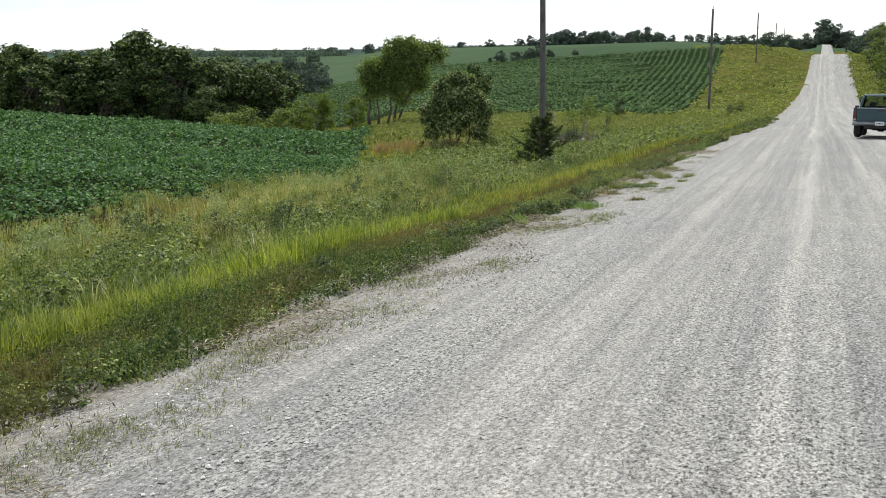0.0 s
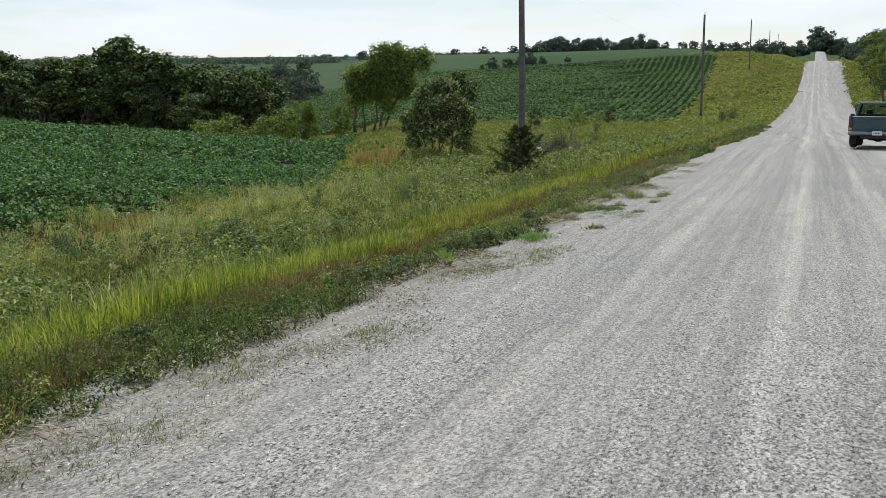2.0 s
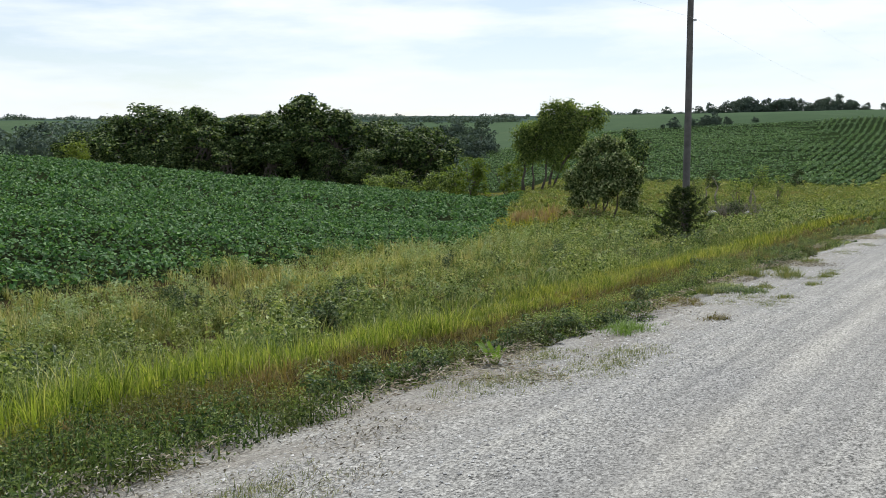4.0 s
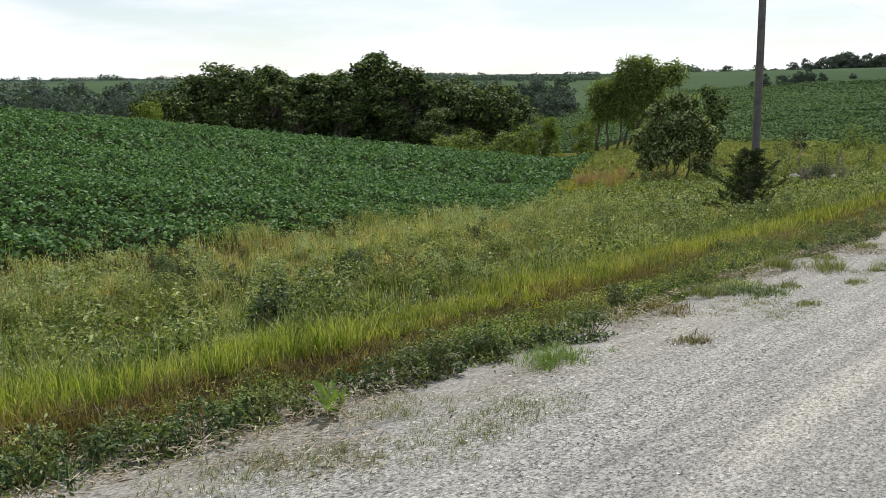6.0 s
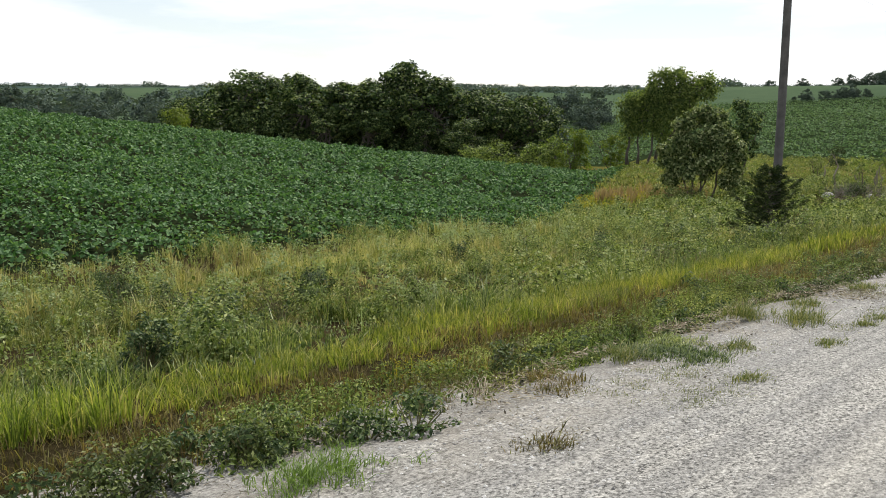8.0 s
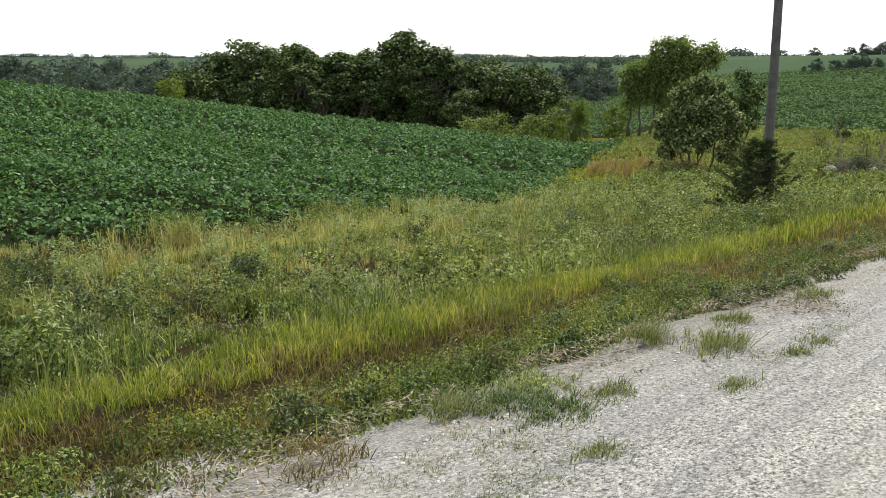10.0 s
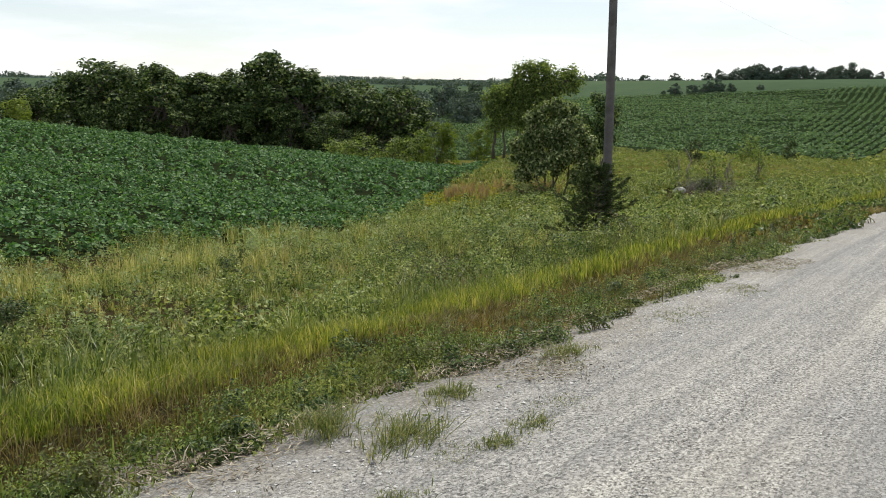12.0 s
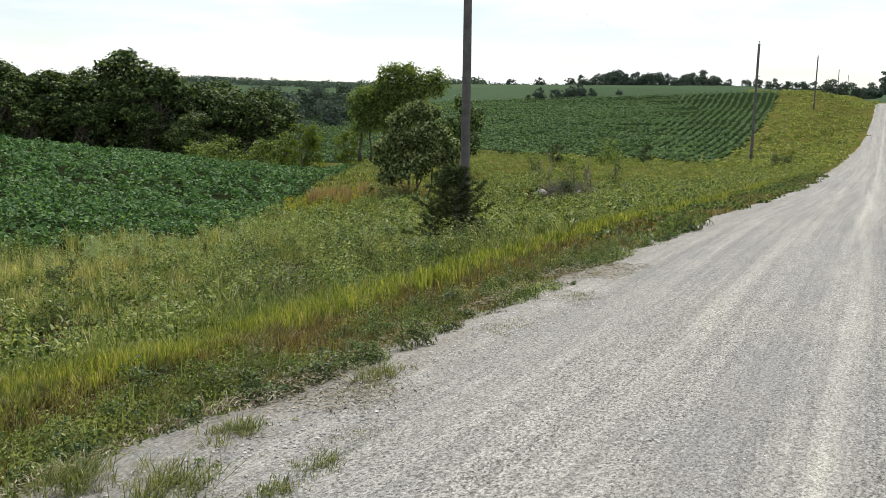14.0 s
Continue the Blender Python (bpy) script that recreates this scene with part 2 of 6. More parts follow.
M_BANK = leafy("bank_grass", [(0.0, (0.075, 0.105, 0.03)), (0.5, (0.21, 0.24, 0.072)), (1.0, (0.40, 0.39, 0.15))], 0.36, 0.7, 0.4, (0.30, 0.27, 0.10), 0.07, clump=0.35)
M_TUFT = leafy("tuft_grass", [(0.0, (0.06, 0.085, 0.022)), (0.6, (0.14, 0.165, 0.05)), (1.0, (0.30, 0.27, 0.13))], 0.35, 0.6, 0.0)
M_STRAW = leafy("straw", [(0.0, (0.09, 0.065, 0.045)), (0.4, (0.22, 0.18, 0.13)), (0.8, (0.35, 0.305, 0.23)), (1.0, (0.46, 0.42, 0.35))], 0.15, 0.8, 0.0)
M_SEED_GRASS = leafy("seed_grass", [(0.0, (0.13, 0.145, 0.045)), (0.5, (0.34, 0.325, 0.14)), (1.0, (0.60, 0.53, 0.35))], 0.42, 0.7, 0.45, (0.27, 0.17, 0.10), 0.3, clump=0.3)
M_RED_GRASS = leafy("red_grass", [(0.0, (0.21, 0.145, 0.08)), (1.0, (0.33, 0.24, 0.15))], 0.35, 0.7, 0.0)
M_YELLOW_WEED = leafy("yellow_weed", [(0.0, (0.16, 0.18, 0.02)), (0.6, (0.30, 0.27, 0.03)), (1.0, (0.40, 0.32, 0.03))], 0.4, 0.6, 0.0)
M_WEED_DARK = leafy("dark_weed", [(0.0, (0.016, 0.034, 0.011)), (0.5, (0.06, 0.10, 0.03)), (0.85, (0.14, 0.19, 0.06)), (1.0, (0.26, 0.30, 0.13))], 0.33, 0.55, 0.6, (0.15, 0.105, 0.045), 0.9, 0.2)
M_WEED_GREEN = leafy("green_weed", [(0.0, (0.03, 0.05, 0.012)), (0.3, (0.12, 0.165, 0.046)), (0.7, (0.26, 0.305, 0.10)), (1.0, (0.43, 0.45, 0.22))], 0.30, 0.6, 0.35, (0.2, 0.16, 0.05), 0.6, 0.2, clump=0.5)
M_WEED_DEEP = leafy("deep_green_weed", [(0.0, (0.014, 0.030, 0.010)), (0.6, (0.055, 0.098, 0.032)), (1.0, (0.18, 0.225, 0.09))], 0.25, 0.55, 0.2, (0.10, 0.08, 0.04), 0.9, 0.2)
M_WEED_PALE = leafy("pale_weed", [(0.0, (0.13, 0.18, 0.07)), (1.0, (0.34, 0.40, 0.22))], 0.35, 0.6, 0.1)
M_LIME_LEAF = leafy("lime_leaf", [(0.0, (0.07, 0.125, 0.024)), (1.0, (0.17, 0.25, 0.06))], 0.42, 0.5, 0.0)
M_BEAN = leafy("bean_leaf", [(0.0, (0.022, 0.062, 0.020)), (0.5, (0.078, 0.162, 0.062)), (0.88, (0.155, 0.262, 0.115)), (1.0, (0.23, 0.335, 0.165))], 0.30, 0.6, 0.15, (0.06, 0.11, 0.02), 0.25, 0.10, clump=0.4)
# paler and less saturated than the near beans: haze painted into the leaf
M_HAZED_BEAN = leafy("hazed_bean_leaf", [(0.0, (0.045, 0.085, 0.040)), (0.5, (0.105, 0.175, 0.088)), (1.0, (0.20, 0.285, 0.15))], 0.25, 0.6, 0.2, (0.06, 0.10, 0.04), 0.05, 0.05, clump=0.15)
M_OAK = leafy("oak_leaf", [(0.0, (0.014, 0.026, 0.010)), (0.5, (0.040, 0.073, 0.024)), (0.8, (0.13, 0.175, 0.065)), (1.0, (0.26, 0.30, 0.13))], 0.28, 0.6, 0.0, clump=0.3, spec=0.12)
M_WILLOW = leafy("willow_leaf", [(0.0, (0.035, 0.06, 0.016)), (0.5, (0.115, 0.165, 0.045)), (1.0, (0.27, 0.32, 0.10))], 0.42, 0.55, 0.0)
M_MULBERRY = leafy("mulberry_leaf", [(0.0, (0.018, 0.034, 0.011)), (0.4, (0.08, 0.12, 0.042)), (0.75, (0.22, 0.26, 0.11)), (1.0, (0.44, 0.47, 0.26))], 0.28, 0.6, 0.0, spec=0.1)
M_LIGHT_BUSH = leafy("light_bush_leaf", [(0.0, (0.06, 0.10, 0.015)), (1.0, (0.16, 0.20, 0.035))], 0.45, 0.5, 0.0)
M_YELLOW_BUSH = leafy("yellow_bush_leaf", [(0.0, (0.09, 0.135, 0.025)), (1.0, (0.20, 0.245, 0.05))], 0.4, 0.5, 0.0)
M_CEDAR = leafy("cedar_needles", [(0.0, (0.016, 0.030, 0.012)), (0.6, (0.045, 0.072, 0.026)), (1.0, (0.13, 0.16, 0.06))], 0.2, 0.7, 0.15, (0.09, 0.06, 0.03), 1.5)
# leaf colour greyed and blued to paint in the haze of distance
M_HAZY_LEAF = leafy("haze_tinted_leaf", [(0.0, (0.055, 0.082, 0.070)), (1.0, (0.125, 0.16, 0.125))], 0.14, 0.85, 0.0, spec=0.05)
M_BARK = plain("bark", (0.10, 0.085, 0.07), 0.95, 0, 0.3, 9.0, 0.02)
M_STEM = plain("weed_stem", (0.14, 0.13, 0.05), 0.8, 0, 0.3, 20.0)
M_DRY = plain("dry_stem", (0.20, 0.175, 0.14), 0.9, 0, 0.3, 20.0)

# ---- the lie of the land ----
UNIT = 1.14                            # the land's profiles below are in paces of this many metres
LANE_MID, LANE_HALF = 0.75, 3.75
ROAD_MID, ROAD_HALF = LANE_MID * UNIT, LANE_HALF * UNIT


def smooth(a, b, v):
    u = np.clip((v - a) / (b - a), 0.0, 1.0)
    return u * u * (3.0 - 2.0 * u)


def curve_through(knots):
    """A smooth height profile through (along, height) knots."""
    xs = np.array([k[0] for k in knots], float)
    zs = np.array([k[1] for k in knots], float)
    slope = np.gradient(zs, xs)

    def f(v):
        v = np.clip(np.asarray(v, float), xs[0], xs[-1])
        i = np.clip(np.searchsorted(xs, v) - 1, 0, len(xs) - 2)
        h = xs[i + 1] - xs[i]
        u = (v - xs[i]) / h
        return ((1 + 2 * u) * (1 - u) ** 2 * zs[i] + u * (1 - u) ** 2 * h * slope[i]
                + u * u * (3 - 2 * u) * zs[i + 1] + u * u * (u - 1) * h * slope[i + 1])
    return f


lane_z = curve_through([(-2500, 10), (-300, 6), (-100, 4.2), (-40, 2.4), (-10, 1.08), (0, 0.60), (10, 0.08), (16, -0.2), (30, -0.74), (36, -1.1),
                        (60, -2.3), (82, -3.1), (120, -3.9), (158, -3.5), (190, -1.2), (212, 1.0), (226, 1.4), (260, 0.7),
                        (320, 0.5), (400, 2.4), (470, 4.6), (545, 6.2), (640, 6.6), (900, 8), (2500, 14)])
ditch = curve_through([(-40, -2.1), (-20, -2.1), (-17, -2.05), (-14, -1.9), (-11, -1.65), (-9, -1.36), (-7.5, -1.0), (-6, -0.58),
                       (-5, -0.33), (-4.2, -0.21), (-3.4, -0.11), (-2.8, -0.03)])
verge = curve_through([(4.3, 0), (5.5, -0.25), (8, -0.7), (12, -0.3), (20, 0.6), (60, 2.0)])
slope_far = curve_through([(30, -3.2), (50, -3.6), (70, -3.7), (95, -4.1), (120, -3.3), (160, -1.1), (190, 0.5), (215, 3.4), (235, 4.3), (300, 5.2),
                           (400, 7.0), (600, 8.5), (1000, 15), (2600, 38)])
valley = curve_through([(0, -3), (60, -3.6), (90, -6), (120, -6.2), (160, -5.2), (200, -3.6), (300, -0.4), (400, 2.6),
                        (800, 10), (1500, 21), (2600, 34)])


def wander(x, y, scale, seed=0):
    """Smooth noise over the plan, -1 to 1."""
    u, v = np.asarray(x, float) / scale + seed * 17.3, np.asarray(y, float) / scale + seed * 9.7
    i, j = np.floor(u), np.floor(v)
    fu, fv = u - i, v - j
    fu, fv = fu * fu * (3 - 2 * fu), fv * fv * (3 - 2 * fv)

    def h(a, b):
        s = np.sin(a * 127.1 + b * 311.7 + seed * 74.7) * 43758.5453
        return 2 * (s - np.floor(s)) - 1
    return (h(i, j) * (1 - fu) + h(i + 1, j) * fu) * (1 - fv) + (h(i, j + 1) * (1 - fu) + h(i + 1, j + 1) * fu) * fv


def bean_hill(x, y):
    """Soil of the bean field on the near hill."""
    u, v = (np.maximum(x, -110) + 30) / 20, (np.clip(y, -30, 100) - 30) / 20
    return -1.62 - 1.789 * u - 1.353 * v - 0.157 * u * u + 0.288 * u * v - 0.153 * v * v - 0.5


def land(x, y):
    x, y = np.asarray(x, float), np.asarray(y, float)
    r = lane_z(y)
    far_right = slope_far(np.maximum(y, 30))
    # left of the road: roadside ditch near by, a bank up to the far slope further on
    near = r + ditch(np.maximum(x, -40))
    w = smooth(-4.0, -15.0, x)
    over = far_right - 3.4 * smooth(212, 262, y) * smooth(-52.0, -24.0, x)
    bank = r * (1 - w) + over * w - 0.5 * np.exp(-((x + 7) / 2.5) ** 2)
    k = smooth(38, 72, y)
    left = near * (1 - k) + bank * k
    # the bean hill and the creek valley behind it
    dist, az = np.hypot(x, y - 8), np.degrees(np.arctan2(x, np.maximum(y, 1e-3)))
    az = np.where(y <= 0, -90.0, az)
    a = smooth(-24.0, -33.0, az) * smooth(45, 75, dist)
    beyond = left * (1 - a) + valley(dist) * a
    hill = bean_hill(x, y)
    hill = hill * (1 - smooth(84, 112, dist)) + valley(dist) * smooth(84, 112, dist)
    h = smooth(-15, -21.5, x) * smooth(-25.5, -31.0, np.where(y > 38, az, -40.0))
    z_left = beyond * (1 - h) + hill * h
    z_right = r + verge(np.minimum(x, 60)) + (far_right - r) * smooth(10, 60, x) * smooth(60, 160, y)
    crown = r + 0.05 - 0.0036 * (x - LANE_MID) ** 2
    z = np.where(x < LANE_MID - LANE_HALF + 0.2, z_left, np.where(x > LANE_MID + LANE_HALF - 0.2, z_right, crown))
    out = np.abs(x - LANE_MID) > LANE_HALF
    far = smooth(150, 500, np.hypot(x, y))
    z = z + np.where(out, 0.05 * wander(x, y, 1.3, 1) + 0.08 * wander(x, y, 4.0, 2), 0.0) * smooth(3.6, 6, np.abs(x - LANE_MID))
    return z + np.where(out, far * 2.2 * wander(x, y, 170, 3), 0.0)


BEAN_EDGE_X = -20.3


def in_beans(x, y):
    """Whether a place lies in the near bean field."""
    x, y = np.asarray(x, float) / UNIT, np.asarray(y, float) / UNIT
    az = np.degrees(np.arctan2(x, np.maximum(y, 1e-3)))
    az = np.where(y <= 0, -90.0, az)
    edge = BEAN_EDGE_X + 0.5 * wander(x * 0, y, 5.0, 5) - 0.47 * np.maximum(y - 37, 0)
    return (x < edge) & ((az < -27.8 + 0.8 * wander(x, y, 7, 6)) | (y < 38)) & (np.hypot(x, y - 8) < 92)


def ground_z(x, y):
    return UNIT * land(np.asarray(x, float) / UNIT, np.asarray(y, float) / UNIT)


def road_z(y):
    return UNIT * lane_z(np.asarray(y, float) / UNIT)

# ---- mesh tools ----
RNG = np.random.default_rng(7)


def mesh_of(name, verts, faces, mats, index=None, shade_smooth=False):
    """A mesh from an array of vertices and arrays of triangles or quads."""
    faces = [np.asarray(f, np.int32) for f in faces if len(f)]
    me = bpy.data.meshes.new(name)
    me.vertices.add(len(verts))
    me.vertices.foreach_set("co", np.ascontiguousarray(verts, np.float32).ravel())
    loops = np.concatenate([f.ravel() for f in faces])
    sizes = np.concatenate([np.full(len(f), f.shape[1], np.int32) for f in faces])
    me.loops.add(len(loops))
    me.loops.foreach_set("vertex_index", loops)
    me.polygons.add(len(sizes))
    me.polygons.foreach_set("loop_start", np.concatenate([[0], np.cumsum(sizes)[:-1]]).astype(np.int32))
    me.polygons.foreach_set("loop_total", sizes)
    if index is not None:
        me.polygons.foreach_set("material_index", np.asarray(index, np.int32))
    me.polygons.foreach_set("use_smooth", np.full(len(sizes), shade_smooth))
    for m in (mats if isinstance(mats, (list, tuple)) else [mats]):
        me.materials.append(m)
    me.update(calc_edges=True)
    return me


def group_of(pieces):
    """Joins (verts, [faces, ...]) pieces into one such pair."""
    vs, fs, off = [], [], 0
    for v, f in pieces:
        vs.append(v)
        fs += [np.asarray(a) + off for a in f]
        off += len(v)
    return np.concatenate(vs), fs


def part(name, geo, mat, parent=None, label="", smooth_shade=False):
    """Links a mesh as one object under a thing. geo: a bmesh, or (verts, [faces])."""
    if isinstance(geo, bmesh.types.BMesh):
        me = bpy.data.meshes.new(name)
        geo.to_mesh(me)
        geo.free()
        me.materials.append(mat)
        if smooth_shade:
            me.polygons.foreach_set("use_smooth", [True] * len(me.polygons))
    else:
        me = mesh_of(name, geo[0], geo[1], mat, None, smooth_shade)
    ob = new(name, me)
    if parent:
        ob.parent = parent
    if label:
        ob["label"] = label
    return ob


def empty(name, m, label, category, group=""):
    e = new(name)
    e.empty_display_size = 0.2
    e.matrix_world = m
    return tagged(e, label, category, group)


def tube(points, radii, sides=7):
    """A tapering tube along points."""
    pts = np.asarray(points, float)
    n = len(pts)
    d = np.gradient(pts, axis=0)
    d /= np.linalg.norm(d, axis=1)[:, None] + 1e-9
    ref = np.where(np.abs(d[:, 2:3]) > 0.9, np.array([[1.0, 0, 0]]), np.array([[0, 0, 1.0]]))
    a = np.cross(d, ref)
    a /= np.linalg.norm(a, axis=1)[:, None]
    b = np.cross(d, a)
    th = np.arange(sides) * 2 * np.pi / sides
    v = (pts[:, None] + (a[:, None] * np.cos(th)[None, :, None] + b[:, None] * np.sin(th)[None, :, None]) * np.asarray(radii, float)[:, None, None]).reshape(-1, 3)
    i = np.arange(n - 1)[:, None] * sides
    j = np.arange(sides)[None]
    q = np.stack([i + j, i + (j + 1) % sides, i + sides + (j + 1) % sides, i + sides + j], -1).reshape(-1, 4)
    v = np.concatenate([v, pts[:1], pts[-1:]])
    k = np.arange(sides)
    caps = np.concatenate([np.stack([(k + 1) % sides, k, np.full(sides, n * sides)], -1),
                           np.stack([(n - 1) * sides + k, (n - 1) * sides + (k + 1) % sides, np.full(sides, n * sides + 1)], -1)])
    return v, [q, caps]


def unit(v):
    return v / (np.linalg.norm(v, axis=-1, keepdims=True) + 1e-9)


def leaves(at, along, size, width=0.5, fold=0.18, rng=RNG):
    """Leaves: diamonds folded on the midrib. at, along: (n, 3); size: (n,)."""
    n = len(at)
    along = unit(along)
    side = unit(np.cross(along, unit(rng.normal(size=(n, 3)) * 0.6 + np.array([0, 0, 1.0]))))
    up = np.cross(side, along)
    s = np.asarray(size)[:, None]
    mid = at + along * s * 0.45
    v = np.stack([at, mid + side * s * width * 0.5 + up * s * fold, at + along * s, mid - side * s * width * 0.5 + up * s * fold], 1).reshape(-1, 3)
    k = np.arange(n)[:, None] * 4
    return v, [np.concatenate([k + np.array([[0, 1, 2]]), k + np.array([[0, 2, 3]])])]


def facing_leaves(at, normal, size, width=0.7, fold=0.12, loose=0.45, rng=RNG):
    """Leaves that turn their upper sides to a given direction, more or less."""
    n = len(at)
    up = unit(normal + rng.normal(0, loose, (n, 3)))
    along = unit(np.cross(up, unit(rng.normal(size=(n, 3)))))
    side = np.cross(along, up)
    s = np.asarray(size)[:, None]
    v = np.stack([at - along * s * 0.5, at + side * s * width * 0.5 + up * s * fold, at + along * s * 0.5, at - side * s * width * 0.5 + up * s * fold], 1).reshape(-1, 3)
    k = np.arange(n)[:, None] * 4
    return v, [np.concatenate([k + np.array([[0, 1, 2]]), k + np.array([[0, 2, 3]])])]


def blades(at, height, lean=0.35, width=0.012, rng=RNG, droop=0.25):
    """Grass blades: a quad and a tip, bending over."""
    n = len(at)
    th = rng.uniform(0, 2 * np.pi, n)
    d = np.stack([np.cos(th), np.sin(th), np.zeros(n)], 1)
    s = np.stack([-np.sin(th + rng.normal(0, 0.6, n)), np.cos(th), np.zeros(n)], 1)
    h = np.asarray(height)[:, None]
    ln = np.abs(rng.normal(0, lean, n))[:, None]
    w = (np.asarray(width) * np.ones(n))[:, None] * s * 0.5
    up = np.array([[0, 0, 1.0]])
    mid = at + up * h * 0.6 + d * h * ln * 0.45
    tip = at + up * h * (1 - droop * ln) + d * h * ln * 1.25
    v = np.stack([at - w, at + w, mid + w * 0.8, mid - w * 0.8, tip], 1).reshape(-1, 3)
    k = np.arange(n)[:, None] * 5
    return v, [k + np.array([[0, 1, 2, 3]]), k + np.array([[3, 2, 4]])]


def on_ground(x, y, lift=-0.01):
    return np.stack([x, y, ground_z(x, y) + lift], 1)


def stuff(name, geo, mat, label, category):
    me = mesh_of(name, geo[0], geo[1], mat)
    return tagged(new(name, me), label, category, kind="stuff")

# ---- ground: one sheet to the horizon ----


def graded(stops):
    """Grid lines whose spacing changes from stretch to stretch: (from, to, step)."""
    out = [np.arange(a, b, s) for a, b, s in stops]
    return np.unique(np.round(np.concatenate(out + [np.array([stops[-1][1]])]), 3))


gx = graded([(-3000, -1000, 200), (-1000, -400, 50), (-400, -120, 14), (-120, -60, 3), (-60, -22, 1.0), (-22, -8, 0.6), (-8, -3.2, 0.22),
             (-3.2, 4.9, 0.9), (4.9, 14, 0.8), (14, 60, 4), (60, 300, 24), (300, 3000, 300)])
gy = graded([(-3000, -300, 300), (-300, -40, 20), (-40, 0, 2), (0, 32, 0.5), (32, 70, 1.0), (70, 130, 2.0), (130, 200, 4.0), (200, 260, 2.0),
             (260, 760, 12), (760, 1000, 40), (1000, 4000, 200)])
GX, GY = np.meshgrid(gx, gy, indexing="ij")
GZ = ground_z(GX, GY)
GZ = np.where(np.abs(GX - ROAD_MID) < ROAD_HALF - 0.3, GZ - 0.06, GZ)
ny = len(gy)
ii, jj = np.meshgrid(np.arange(len(gx) - 1), np.arange(ny - 1), indexing="ij")
gq = np.stack([ii * ny + jj, (ii + 1) * ny + jj, (ii + 1) * ny + jj + 1, ii * ny + jj + 1], -1).reshape(-1, 4)
cx, cy = ((gx[:-1] + gx[1:]) / 2)[ii].ravel(), ((gy[:-1] + gy[1:]) / 2)[jj].ravel()
cd = np.hypot(cx, cy)
FIELD_EDGE = curve_through([(0, -22), (108, -15.5), (137, -16.5), (245, -24), (456, -34), (3000, -60)])


def in_far_beans(x, y):
    bottom = 107 + 2.3 * wander(x, y * 0, 14, 8) + 0.10 * np.maximum(-x - 23, 0)
    return (x < FIELD_EDGE(y)) & (y > bottom) & (y < 243 + 0.38 * (np.minimum(x, -27) + 27)) & (x > -0.74 * y + 7)


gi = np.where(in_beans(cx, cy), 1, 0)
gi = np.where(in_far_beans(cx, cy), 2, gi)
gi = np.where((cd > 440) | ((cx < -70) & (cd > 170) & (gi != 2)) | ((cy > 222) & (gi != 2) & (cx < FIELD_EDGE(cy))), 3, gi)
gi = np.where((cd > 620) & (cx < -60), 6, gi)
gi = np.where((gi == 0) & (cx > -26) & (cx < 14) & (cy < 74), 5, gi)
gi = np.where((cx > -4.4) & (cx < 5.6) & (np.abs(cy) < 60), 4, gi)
ground = tagged(new("ground", mesh_of("ground", np.stack([GX, GY, GZ], -1).reshape(-1, 3), [gq], [M_TURF, M_SHADED_SOIL, M_CROP_FAR, M_HAZED_LAND, M_GRAVEL, M_SHADED_THATCH, M_HAZED_RIDGE], gi, True)),
                "rolling grass and crop land in summer", "ground", kind="structure")

# the gravel road, lying on the ground sheet with a ragged left shoulder
ry = graded([(-200, -20, 10), (-20, 0, 2), (0, 40, 0.25), (40, 120, 1.0), (120, 300, 3), (300, 900, 8)])
ru = np.linspace(0, 1, 15)
edge_l = ROAD_MID - ROAD_HALF - 0.62 + 0.12 * wander(ry, ry * 0, 0.7, 11) + 0.22 * wander(ry, ry * 0, 2.3, 12)
edge_r = ROAD_MID + ROAD_HALF + 0.10 * wander(ry, ry * 0, 1.5, 13)
RX = edge_l[:, None] * (1 - ru) + edge_r[:, None] * ru
RX = ROAD_MID + (RX - ROAD_MID) * (1 - 0.45 * smooth(240, 330, ry))[:, None] + 1.1 * smooth(120, 230, ry)[:, None]
RY = np.repeat(ry[:, None], len(ru), 1)
RZ = road_z(RY) + 0.075 - 0.0036 * (RX - ROAD_MID) ** 2 + 0.012 * wander(RX, RY * 0.05, 0.5, 14)
RZ = np.maximum(RZ, ground_z(RX, RY) + 0.012) + 0.10 * smooth(110, 200, RY)
RZ[:, 0], RZ[:, -1] = ground_z(RX[:, 0], RY[:, 0]) - 0.02, ground_z(RX[:, -1], RY[:, -1]) - 0.02
nu = len(ru)
a, b = np.meshgrid(np.arange(len(ry) - 1), np.arange(nu - 1), indexing="ij")
rq = np.stack([a * nu + b, a * nu + b + 1, (a + 1) * nu + b + 1, (a + 1) * nu + b], -1).reshape(-1, 4)
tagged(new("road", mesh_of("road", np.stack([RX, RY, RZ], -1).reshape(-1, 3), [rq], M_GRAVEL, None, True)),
       "pale grey limestone gravel road with worn wheel lanes", "road", kind="structure")


def road_top(x, y):
    return road_z(y) + 0.075 - 0.0036 * (x - ROAD_MID) ** 2 + 0.012 * wander(x, y * 0.05, 0.5, 14)

# ---- trees and shrubs ----


def limb_path(start, end, rng, n=6, sag=0.12):
    u = np.linspace(0, 1, n)[:, None]
    start, end = np.asarray(start, float), np.asarray(end, float)
    p = start * (1 - u) + end * u
    size = np.linalg.norm(end - start)
    p[1:-1] += rng.normal(0, sag * size / n * 1.6, (n - 2, 3))
    p[:, 2] += np.sin(u[:, 0] * np.pi) * size * 0.08
    return p


